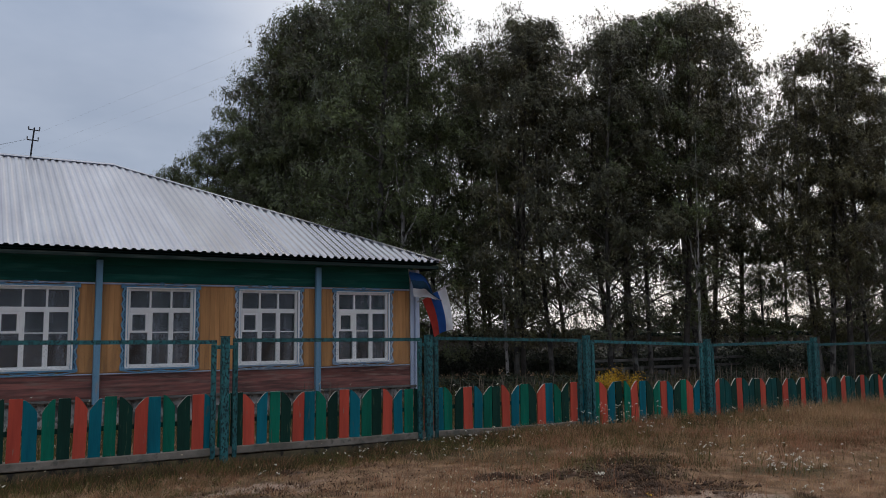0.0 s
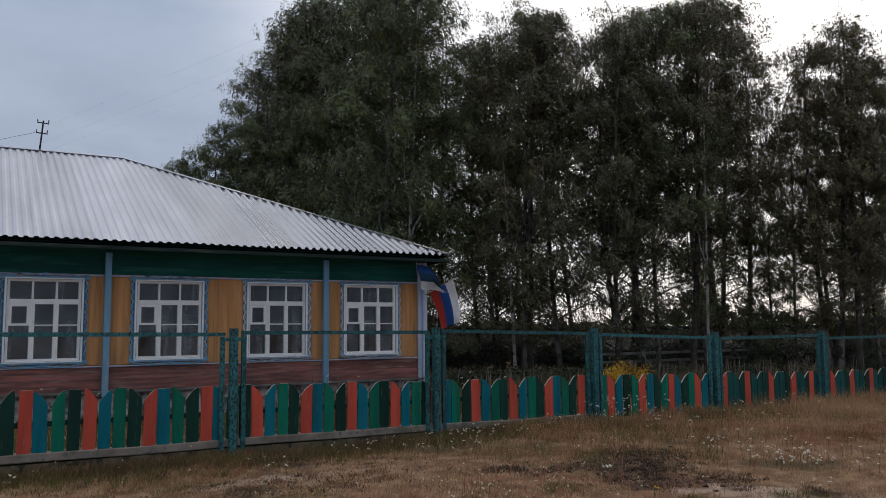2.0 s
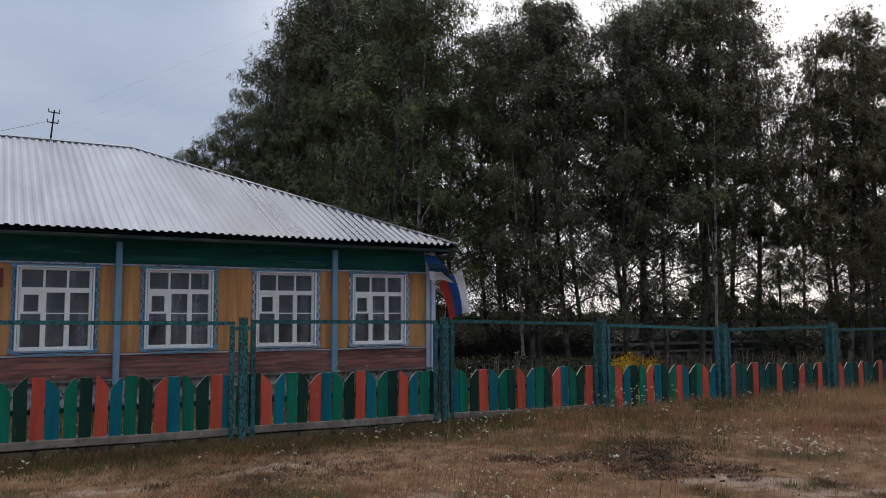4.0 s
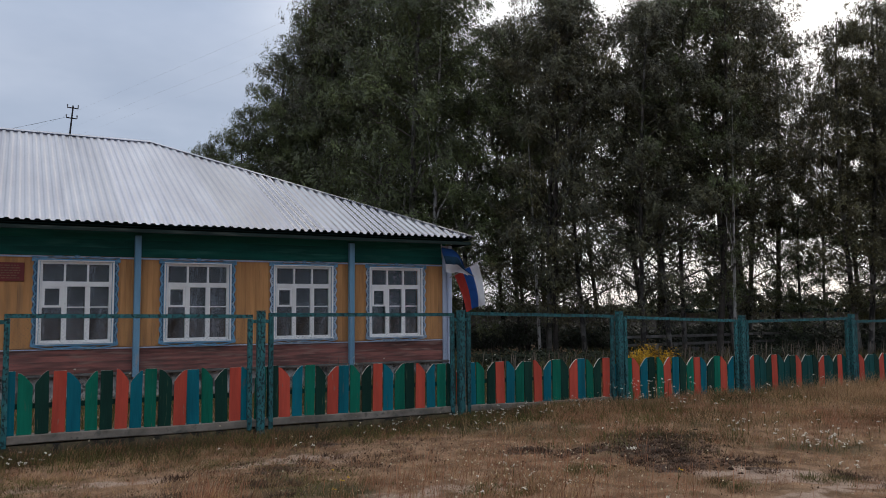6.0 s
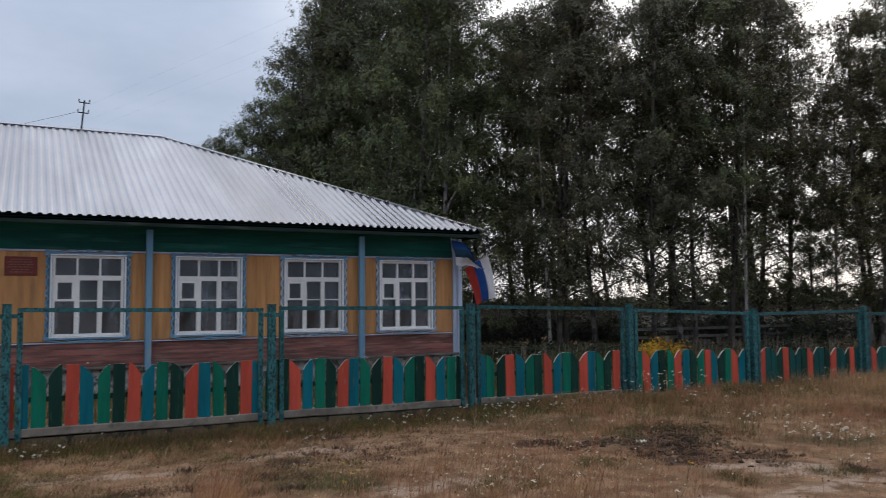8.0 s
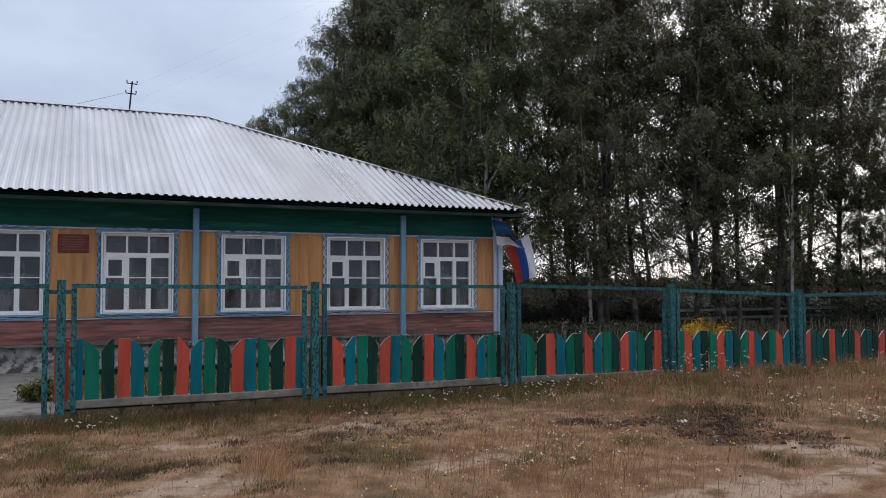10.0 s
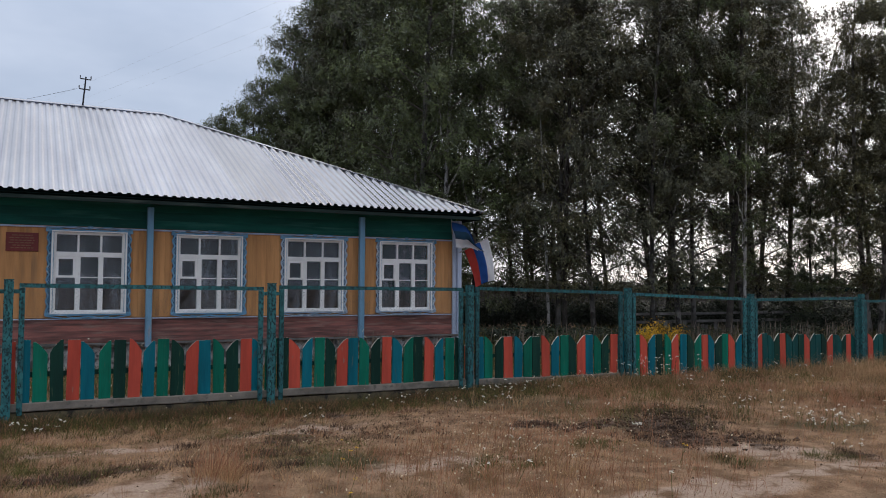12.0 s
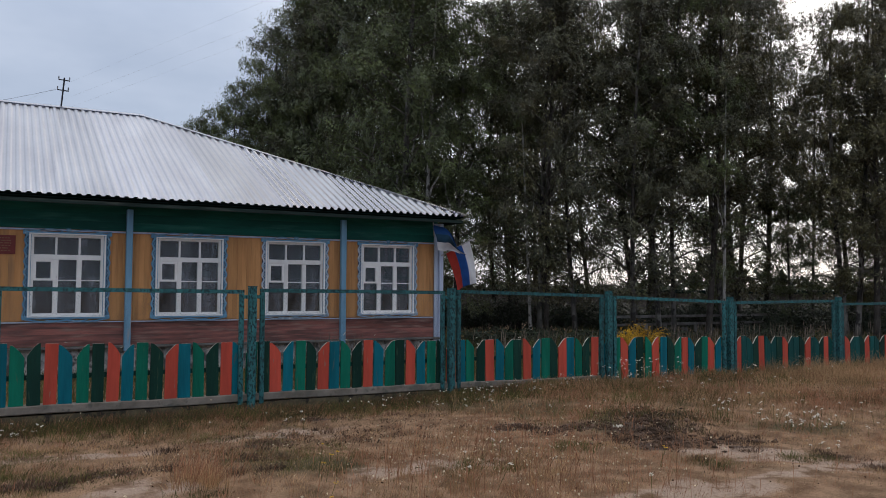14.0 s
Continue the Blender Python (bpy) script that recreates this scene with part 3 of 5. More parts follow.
        for i in range(n):
            for a, b in zip(cuts, cuts[1:]):
                me = piece(name, b - a - 0.003, h - 0.0012, 0.03, M[key])
                put(me, name, (a + b) / 2, WY + 0.012 + rnd.uniform(-0.004, 0.004), z0 + (i + 0.5) * h)


wall_boards()


def blue_posts():
    for x in (-2.07, 2.155, 6.38):
        house_part("wall_post", one_box(x - 0.056, x + 0.056, WY - 0.11, WY - 0.006, 0.50, 3.10, 0.008), M["post_blue"], "pale blue square post on the wall")
    house_part("corner_board", one_box(X1 - 0.10, X1 - 0.005, WY - 0.045, WY - 0.004, 0.50, 3.12, 0.005), M["pale_corner"], "faded blue corner board")
    house_part("corner_board", one_box(X1 + 0.004, X1 + 0.10, WY - 0.10, WY + 0.06, 0.50, 3.12, 0.008), M["pale_corner"], "faded pale blue corner post")
    house_part("upper_trim", one_box(-6.2, X1 - 0.11, WY - 0.030, WY - 0.004, 2.660, 2.690, 0.004), M["pale_corner"], "thin blue trim strip")
    house_part("lower_trim", one_box(-6.2, X1 - 0.11, WY - 0.030, WY - 0.004, 1.026, 1.046, 0.003), M["pale_corner"], "thin blue trim strip")


blue_posts()


def carved_side(side):
    """Pierced side board: a straight inner strip and a running wave that touches it, before a navy backing that stands
    in for shade in the holes.
    """
    lo, hi = (0.0, 0.078) if side > 0 else (-0.078, 0.0)
    back = one_box(lo, hi, 0.012, 0.020, WZ0 - 0.02, WZ1 + 0.03)
    lace = bmesh.new()
    zs = np.linspace(WZ0 - 0.02, WZ1 + 0.03, 110)
    ribbon(lace, [(side * -0.004, z) for z in (zs[0], zs[-1])], 0.048, 0.0, 0.018)
    n = 8
    turn = [(z - zs[0]) / (zs[-1] - zs[0]) * n * math.tau for z in zs]
    ribbon(lace, [(side * (0.062 + 0.017 * math.sin(a)), z) for a, z in zip(turn, zs)], 0.030, 0.0, 0.018)
    # a short inner curl in each bay and a bridge where the wave swings in
    for i in range(n):
        z = zs[0] + (zs[-1] - zs[0]) * (i + 0.25) / n
        h = (zs[-1] - zs[0]) / n
        ribbon(lace, [(side * (0.020 + 0.030 * math.sin(u * math.pi)), z + (u - 0.5) * 0.36 * h) for u in np.linspace(0, 1, 8)], 0.012, 0.001, 0.016)
        zc = z + 0.5 * h
        box(lace, side * 0.024 - 0.014, side * 0.024 + 0.014, 0.002, 0.016, zc - 0.016, zc + 0.016)
    return back, lace


def carved_top():
    """Crest over a window: a thin fillet, one long flowing scroll a side with a curl at each end, and a small rosette."""
    bm = bmesh.new()
    box(bm, -0.13, WW + 0.13, -0.012, 0.018, WZ1 - 0.004, WZ1 + 0.048, 0.004)
    zb = WZ1 + 0.046
    mid = WW / 2
    for s in (-1, 1):
        flow = [(mid + s * (0.09 + 0.60 * u), zb + 0.012 + 0.040 * math.sin(math.pi * min(1, u / 0.70)) ** 1.2 + 0.016 * max(0, u - 0.70) / 0.30) for u in np.linspace(0, 1, 26)]
        ribbon(bm, flow, 0.020, -0.008, 0.014)
        for c, r in ((0.19, 0.026), (0.34, 0.022), (0.53, 0.016)):
            curl = [(mid + s * (c + r * k * 1.5 * math.cos(a)), zb + 0.024 + r * k * 0.8 * math.sin(a)) for a, k in zip(np.linspace(0, 4.6, 14), np.linspace(1, 0.3, 14))]
            ribbon(bm, curl, 0.014, -0.006, 0.012)
        tail = [(mid + s * (0.46 + 0.22 * u), zb + 0.004 + 0.034 * math.sin(math.pi * u)) for u in np.linspace(0, 1, 12)]
        ribbon(bm, tail, 0.012, -0.006, 0.012)
        box(bm, mid + s * 0.70 - 0.020, mid + s * 0.70 + 0.020, -0.012, 0.018, zb - 0.006, zb + 0.036, 0.004)
    for k in range(8):
        a = k * math.tau / 8
        ribbon(bm, [(mid + 0.012 * math.cos(a), zb + 0.040 + 0.012 * math.sin(a)), (mid + 0.050 * math.cos(a), zb + 0.040 + 0.036 * math.sin(a))], 0.018, -0.010, 0.012)
    return bm


def carved_foot():
    """Sill board with thin curling brackets below it."""
    bm = bmesh.new()
    box(bm, -0.12, WW + 0.12, -0.035, 0.02, WZ0 - 0.050, WZ0 + 0.003, 0.005)
    z = WZ0 - 0.058
    mid = WW / 2
    for s in (-1, 1):
        p = [(mid + s * u * 0.70, z - 0.048 * math.sin(u * math.pi * 1.0) * (1 - 0.35 * u) - 0.010 + 0.02 * u) for u in np.linspace(0, 1, 16)]
        ribbon(bm, p, 0.022, -0.03, 0.01)
        p = [(mid + s * (0.05 + 0.30 * u), z - 0.005 - 0.040 * u * (1 - u) * 4 * 0.5) for u in np.linspace(0, 1, 10)]
        ribbon(bm, p, 0.017, -0.03, 0.01)
    ribbon(bm, [(mid + 0.045 * math.cos(a), z - 0.022 + 0.030 * math.sin(a)) for a in np.linspace(0, math.tau, 14)], 0.015, -0.02, 0.01)
    return bm


def make_window():
    """One window with its carved surround; origin at the frame's lower corner on the wall's face, z from the ground."""
    w = empty("window")
    fr = bmesh.new()
    t, yf, yb = 0.050, 0.028, 0.095
    box(fr, 0, t, yf, yb, WZ0, WZ1, 0.004)
    box(fr, WW - t, WW, yf, yb, WZ0, WZ1, 0.004)
    box(fr, t, WW - t, yf, yb, WZ0, WZ0 + t, 0.004)
    box(fr, t, WW - t, yf, yb, WZ1 - 0.045, WZ1, 0.004)
    box(fr, t, WW - t, yf - 0.004, yb, 2.150, 2.240, 0.004)
    for a in (0.363, 0.743):
        box(fr, a, a + 0.085, yf - 0.002, yb, WZ0 + t, 2.150, 0.004)
        box(fr, a + 0.025, a + 0.060, yf + 0.006, yb, 2.240, WZ1 - 0.045, 0.003)
    part("window_frame", fr, M["white"], w, "white-painted three-light window frame")
    case = bmesh.new()
    for x0, x1, y0, z0, z1 in ((-0.034, -0.002, -0.028, WZ0 + 0.002, WZ1 - 0.002), (WW + 0.002, WW + 0.034, -0.028, WZ0 + 0.002, WZ1 - 0.002),
                               (-0.034, WW + 0.034, -0.040, WZ1 - 0.002, WZ1 + 0.020), (-0.034, WW + 0.034, -0.062, WZ0 - 0.018, WZ0 + 0.002)):
        box(case, x0, x1, y0, 0.026, z0, z1, 0.003)
    part("casing", case, M["white"], w, "narrow white casing round the frame")
    bars = bmesh.new()
    for a, b in ((0.448, 0.743), (0.828, WW - t)):
        box(bars, a, b, yf + 0.012, yb - 0.01, 1.772, 1.792)
    part("glazing_bar", bars, M["white"], w)
    vent = bmesh.new()
    a, b, z0, z1, s = t, 0.363, 1.775, 2.150, 0.040
    for q in ((a, a + s, z0, z1), (b - s, b, z0, z1), (a + s, b - s, z0, z0 + s), (a + s, b - s, z1 - s, z1)):
        box(vent, q[0], q[1], yf + 0.002, yb - 0.01, q[2], q[3], 0.003)
    part("vent_sash", vent, M["white"], w, "small white hinged vent sash")
    cells = [(t, 0.388, 2.240, WZ1 - 0.045), (0.423, 0.768, 2.240, WZ1 - 0.045), (0.803, WW - t, 2.240, WZ1 - 0.045),
             (t + s, 0.363 - s, 1.775 + s, 2.150 - s), (t, 0.363, WZ0 + t, 1.775), (0.448, 0.743, 1.792, 2.150), (0.448, 0.743, WZ0 + t, 1.772), (0.828, WW - t, 1.792, 2.150), (0.828, WW - t, WZ0 + t, 1.772)]
    for x0, x1, z0, z1 in cells:
        pane = part("pane", one_box(x0 - 0.004, x1 + 0.004, 0.060, 0.064, z0 - 0.004, z1 + 0.004), M["glass"], w, "")
        pane.visible_shadow = False
    for side, x in ((-1, -0.022), (1, WW + 0.022)):
        back, lace = carved_side(side)
        for bm in (back, lace):
            bm.transform(Matrix.Translation((x, -0.022, 0)))
        part("carved_backing", back, M["navy"], w, "backing board, dark blue for shade in the holes")
        part("carved_side", lace, M["trim_blue"], w, "pierced wavy blue side board")
    for name, bm in (("carved_crest", carved_top()), ("carved_sill", carved_foot())):
        bm.transform(Matrix.Translation((0, -0.022, 0)))
        part(name, bm, M["trim_blue"], w, "blue sawn-scroll carving")
    return w


def add_windows():
    first = make_window()
    for i, x in enumerate(WIN):
        w = first if i == 0 else copy_thing(first, pose(0, 0, 0))
        w.parent = house
        w.matrix_basis = pose(x, 0, -0.1)
        for ob in w.children:
            if i > 2 and ob.name.startswith(("carved_side", "carved_sill")):
                ob.material_slots[0].link = "OBJECT"
                ob.material_slots[0].material = M["trim_faded"]
                ob["label"] = "weathered pale blue sawn carving"
    # curtains hang inside, one thing each
    rnd = random.Random(3)
    for i, x in enumerate(WIN):
        for name, z0, z1, dy, amp in (("lace_curtain", 0.95, 1.86, 0.150, 0.014), ("side_curtain", 0.95, 2.75, 0.215, 0.018), ("full_curtain", 0.95, 2.78, 0.275, 0.006)):
            vs, fs = [], []
            spans = [(0.02, WW - 0.02)] if name != "side_curtain" else [(-0.05, 0.07 + 0.04 * (i % 3)), (0.40 + 0.05 * (i % 2), 0.47 + 0.06 * (i % 3)), (WW - 0.16 - 0.05 * (i % 2), WW + 0.05)]
            for a, b in spans:
                us = np.linspace(a, b, max(6, int((b - a) / 0.018)))
                ph = rnd.uniform(0, 6)
                base = len(vs)
                for u in us:
                    y = dy + amp * math.sin(u * 62 + ph) + amp * 0.6 * math.sin(u * 23 + 2 * ph)
                    vs += [(u, y, z0), (u, y - 0.004, z1 + 0.012 * math.sin(u * 9 + ph))]
                fs += [(base + 2 * k, base + 2 * k + 2, base + 2 * k + 3, base + 2 * k + 1) for k in range(len(us) - 1)]
            c = from_arrays(name, np.array(vs) + np.array((x, WY, 0)), np.array(fs), M["tulle"], smooth=True)
            tagged(c, "white tulle half curtain behind the panes" if name == "lace_curtain" else ("thin grey-white side curtain drawn back at the window" if name == "side_curtain" else "thin full-length net curtain behind the panes"), "curtain", "window curtains")


add_windows()


def corrugated_roof():
    """Sheet roof: waves run up the slope, cut on the hip line; the wave shows at eaves and ridge."""
    def sheet(side, u0, u1, lap):
        us = np.arange(u0, min(u1, EX - 0.02) + 1e-6, PITCH / 12)
        prof = np.clip(3.0 * np.cos(us / PITCH * math.tau), -1, 1) * np.where(us < 4.95, 0.013, 0.021)  # flat crests and valleys; deeper waves past x 4.95
        v, f = [], []
        rows = 9
        for u, p in zip(us, prof):
            top = min(RY, EY + (EX - u))
            top = min(top, EY + (u + 12.0)) if u < 0 else top
            for r in range(rows):
                y = EY + lap + (top - EY - lap) * r / (rows - 1)
                z = EZ + (y - EY) * SLOPE + p + 0.004 * math.sin(3 * u) * math.sin(y * 2.2)
                v.append((u, y if side > 0 else 2 * RY - y, z))
        for i in range(len(us) - 1):
            for r in range(rows - 1):
                k = i * rows + r
                f.append((k, k + rows, k + rows + 1, k + 1))
        return np.array(v) - np.array((0, WY, 0.1)), np.array(f)

    # one sheet is six waves wide; neighbours meet on a crest, and their lower edges are a little uneven
    rnd = random.Random(12)
    wide = 6 * PITCH
    for side in (1, -1):
        for k in range(-12, 10):
            if k * wide < EX - 0.1:
                v, f = sheet(side, k * wide, (k + 1) * wide, rnd.uniform(-0.006, 0.006))
                from_arrays("roof_sheet", v, f, M["roof"], house, "", smooth=True)
    # the hipped end
    ws = np.arange(EY, 2 * RY - EY, PITCH / 12)
    v, f = [], []
    for q, p in zip(ws, np.clip(3.0 * np.cos(ws / PITCH * math.tau), -1, 1) * 0.018):
        run = min(q - EY, 2 * RY - EY - q)
        for r in range(5):
            d = run * r / 4
            v.append((EX - d, q, EZ + d * SLOPE + p))
    for i in range(len(ws) - 1):
        for r in range(4):
            a = i * 5 + r
            f.append((a, a + 1, a + 6, a + 5))
    from_arrays("hip_end_sheet", np.array(v) - np.array((0, WY, 0.1)), np.array(f), M["roof"], house, "corrugated sheets of the hipped end", smooth=True)
    hx = EX - (RY - EY)
    # ridge and hip cappings, folded strips that stand clear of the waves

    def capping(a, b, w, drop, rise):
        a, b = Vector(a), Vector(b)
        d = (b - a).normalized()
        s = d.cross(Vector((0, 0, 1))).normalized()
        bm = bmesh.new()
        for p0, p1 in ((a, b),):
            rows = []
            for p in (p0, p1):
                rows.append([bm.verts.new(p + s * k * w + Vector((0, 0, -abs(k) * drop + rise + e))) for k, e in ((-1, 0), (0, 0.0), (1, 0), (1, 0.004), (0, 0.006), (-1, 0.004))])
            for k in range(6):
                bm.faces.new((rows[0][k], rows[0][(k + 1) % 6], rows[1][(k + 1) % 6], rows[1][k]))
            bm.faces.new(rows[0])
            bm.faces.new(rows[1][::-1])
        return bm

    house_part("ridge_capping", capping((-4.0, RY, RZ), (hx + 0.05, RY, RZ), 0.10, 0.052, 0.034), M["roof"], "folded metal ridge capping")
    house_part("hip_capping", capping((hx, RY, RZ), (EX + 0.03, EY - 0.03, EZ - 0.01), 0.075, 0.022, 0.026), M["roof"], "folded metal hip capping")
    house_part("hip_capping", capping((hx, RY, RZ), (EX + 0.03, 2 * RY - EY + 0.03, EZ - 0.01), 0.075, 0.022, 0.026), M["roof"], "folded metal hip capping")
    # underside and soffit, near black for the shade under the eaves, and fascia
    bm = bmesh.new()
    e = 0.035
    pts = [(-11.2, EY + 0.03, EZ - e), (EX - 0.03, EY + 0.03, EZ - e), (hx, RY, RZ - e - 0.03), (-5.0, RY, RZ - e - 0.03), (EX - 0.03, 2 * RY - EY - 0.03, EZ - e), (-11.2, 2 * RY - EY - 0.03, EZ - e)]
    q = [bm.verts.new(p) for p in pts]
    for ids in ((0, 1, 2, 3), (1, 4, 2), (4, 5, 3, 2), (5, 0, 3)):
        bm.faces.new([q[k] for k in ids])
    house_part("roof_boarding", bm, M["soffit"], "boarding under the roofing, shade put into its colour")
    bm = bmesh.new()
    box(bm, -11.2, EX - 0.05, EY + 0.035, EY + 0.065, 3.105, 3.172, 0.004)
    house_part("fascia", bm, M["fascia"], "dark grey-green fascia board")
    bm = bmesh.new()
    box(bm, EX - 0.08, EX - 0.05, EY + 0.07, 2 * RY - EY - 0.07, 3.105, 3.172, 0.004)
    house_part("fascia", bm, M["fascia"], "dark grey-green fascia board")
    house_part("soffit", one_box(X0 - 0.4, EX - 0.09, EY + 0.07, WY + 0.24, 3.205, 3.225), M["soffit"], "boarded eaves, coloured near black for their shade")
    house_part("soffit", one_box(X1, EX - 0.09, WY + 0.245, 2 * RY - EY - 0.1, 3.205, 3.225), M["soffit"], "boarded eaves, coloured near black for their shade")


corrugated_roof()


def wall_plaque():
    p = empty("wall_plaque", (0.045, WY, 2.395), "small maroon name plaque with unreadable gold lines on the ochre wall", "plaque")
    part("plate", one_box(-0.255, 0.255, -0.014, 0.004, -0.165, 0.165, 0.004), M["plaque"], p)
    bm = bmesh.new()
    rnd = random.Random(2)
    for i, w in enumerate((0.16, 0.20, 0.19, 0.21, 0.15, 0.18)):
        z = 0.115 - i * 0.044
        x = -w
        while x < w - 0.02:
            d = min(rnd.uniform(0.03, 0.09), w - x)
            box(bm, x, x + d, -0.0165, -0.0145, z - 0.009, z + 0.009)
            x += d + 0.014
    part("lettering_bars", bm, M["plaque_text"], p, "rows of faded gold bars")


wall_plaque()


def roof_mast():
    m = empty("service_mast", (1.23, RY, RZ + 0.03), "thin steel wire mast with two crossarms and insulators on the ridge", "mast")
    lean = 0.06
    part("pole", tube(bmesh.new(), [(0, 0, -0.05), (lean, 0, 0.70)], [0.020, 0.018], 8), M["mast"], m)
    for z, tilt in ((0.64, -0.05), (0.39, -0.05)):
        x = lean * z / 0.7
        bm = tube(bmesh.new(), [(x - 0.125, 0, z - 0.125 * tilt), (x + 0.125, 0, z + 0.125 * tilt)], [0.014, 0.014], 6)
        arm = part("crossarm", bm, M["mast"], m)
        for s in (-1, 1):
            bm = tube(bmesh.new(), [(x + s * 0.115, 0, z + s * 0.115 * tilt), (x + s * 0.118, 0, z + 0.03), (x + s * 0.118, 0, z + 0.04), (x + s * 0.118, 0, z + 0.085)], [0.008, 0.010, 0.017, 0.012], 8)
            part("insulator", bm, M["ceramic"], arm, "grey porcelain insulator")
    pts = [(1.11 - 9 * u, RY + 3 * u, RZ + 0.42 - 2.6 * u + 0.7 * u * u) for u in np.linspace(0, 1, 14)]
    wire = part("overhead_wire", tube(bmesh.new(), pts, [0.004] * 14, 4), M["mast"])
    tagged(wire, "thin dark overhead wire from the roof mast", "wire")


roof_mast()


def far_wires():
    """Three level overhead wires that run over the roof towards the road."""
    for x, dz in ((4.63, 0.0), (5.65, 0.02), (6.36, -0.01)):
        pts = [(x + 0.33 * (22 - y), y, 9.0 + dz + 0.25 * (u - 0.4) ** 2) for u, y in zip(np.linspace(0, 1, 20), np.linspace(70, -15, 20))]
        wire = part("overhead_wire", tube(bmesh.new(), pts, [0.0011] * 20, 4), M["ceramic"])
        tagged(wire, "thin dark overhead wire against the grey sky", "wire", "overhead wires")


far_wires()


def cloth(u_n, v_n, at, stripes, thing):
    """Striped cloth: at(u, v) gives a place; v runs across the stripes, each stripe a part."""
    for k, (name, key) in enumerate(stripes):
        vs, fs = [], []
        n = len(stripes)
        vv = np.linspace(k / n, (k + 1) / n, v_n)
        uu = np.linspace(0, 1, u_n)
        for u in uu:
            for v in vv:
                vs.append(at(u, v))
        for i in range(u_n - 1):
            for j in range(v_n - 1):
                a = i * v_n + j
                fs.append((a, a + v_n, a + v_n + 1, a + 1))
        from_arrays(name, np.array(vs), np.array(fs), M[key], thing, smooth=True)


def flags():
    f = empty("tricolour_flag", (8.74, 14.15, 2.45), "white, blue and red cloth flag drooping at the house corner", "flag", "corner flags")
    part("flagpole", tube(bmesh.new(), [(-0.06, 0.09, -0.06), (0.46, -0.50, 0.32)], [0.014, 0.012], 8), M["pole_wood"], f)

    def tri(u, v):
        # v: 0 white edge out on the pole, 1 red edge near the wall; u: down the cloth
        h = Vector((0.40, -0.44, 0.28)).lerp(Vector((0.03, -0.03, 0.02)), v)
        end = Vector((0.60, -0.40, -0.64)).lerp(Vector((0.33, -0.02, -0.84)), v)
        p = h.lerp(end, u)
        sw = math.sin(u * 5.0 + v * 5.5) * 0.05 * u + 0.03 * math.sin(v * 9 + u * 2)
        return (p.x + 0.05 * math.sin(u * math.pi) + sw * 0.4, p.y + sw, p.z + 0.03 * math.sin(u * 6 + v * 3) * u)

    cloth(26, 8, tri, (("white_stripe", "flag_white"), ("blue_stripe", "flag_blue"), ("red_stripe", "flag_red")), f)
    g = empty("regional_flag", (8.40, 14.10, 2.95), "blue, green and white cloth flag folded under the eaves", "flag", "corner flags")
    part("flagpole", tube(bmesh.new(), [(0.12, 0.10, -0.12), (-0.15, -0.36, 0.14)], [0.014, 0.012], 8), M["pole_wood"], g)

    def reg(u, v):
        x = -0.12 + 0.86 * u ** 0.9
        top = 0.10 - 0.10 * u - 0.46 * sstep(0.25, 1.0, u)
        h = 0.55 * (1 - 0.80 * float(sstep(0.15, 0.95, u)))
        fold = 0.05 * math.sin(u * 9 + v * 4) + 0.05 * math.sin(v * 7 + 1)
        return (x + 0.10 * v * (1 - u), -0.36 + 0.20 * u + fold, float(top) - h * v)

    cloth(26, 7, reg, (("blue_stripe", "flag_navy"), ("green_stripe", "flag_green"), ("white_stripe", "flag_white")), g)


flags()


# ---------------------------------------------------------------- fence
FY = 9.0
POSTS = [-0.055, 3.02, 6.03, 9.06, 11.95, 15.08, 18.1, 21.1, 24.1]
POST_TOP = [1.70, 1.675, 1.665, 1.635, 1.535, 1.535, 1.50, 1.48, 1.46]
RAILS = [(1.665, 1.635), (1.655, 1.635), (1.65, 1.585), (1.565, 1.475), (1.46, 1.485), (1.42, 1.44), (1.43, 1.42), (1.41, 1.40)]


def lerp_list(xs, vs, x):
    return float(np.interp(x, xs, vs))


def plank_z(x):
    top = lerp_list((0, 1.2, 3, 6, 9, 11, 13, 15, 24), (0.995, 0.978, 0.955, 0.900, 0.866, 0.822, 0.80, 0.735, 0.71), x)
    foot = lerp_list((0, 6, 7.4, 9, 12, 24), (0.262, 0.268, 0.222, 0.170, 0.115, 0.06), x)
    return foot, top


fence = empty("fence", (0, FY, 0), "green iron fence with netting and red, blue and green planks", "fence")


def fence_post(i, x):
    zt = POST_TOP[i]
    p = part("fence_post", one_box(-0.050, 0.050, -0.075, 0.025, -0.15, zt, 0.008), M["iron"], fence, "square iron post with flaking green paint")
    p.location = (x, 0, 0)
    part("post_cap", one_box(-0.054, 0.054, -0.079, 0.029, zt + 0.001, zt + 0.012, 0.003), M["iron"], p)
    for z in (zt - 0.13,):
        part("strap", one_box(-0.135, 0.135, -0.030, -0.012, z - 0.024, z + 0.024, 0.003), M["iron"], p, "welded flat-iron strap")


for i, x in enumerate(POSTS):
    fence_post(i, x)


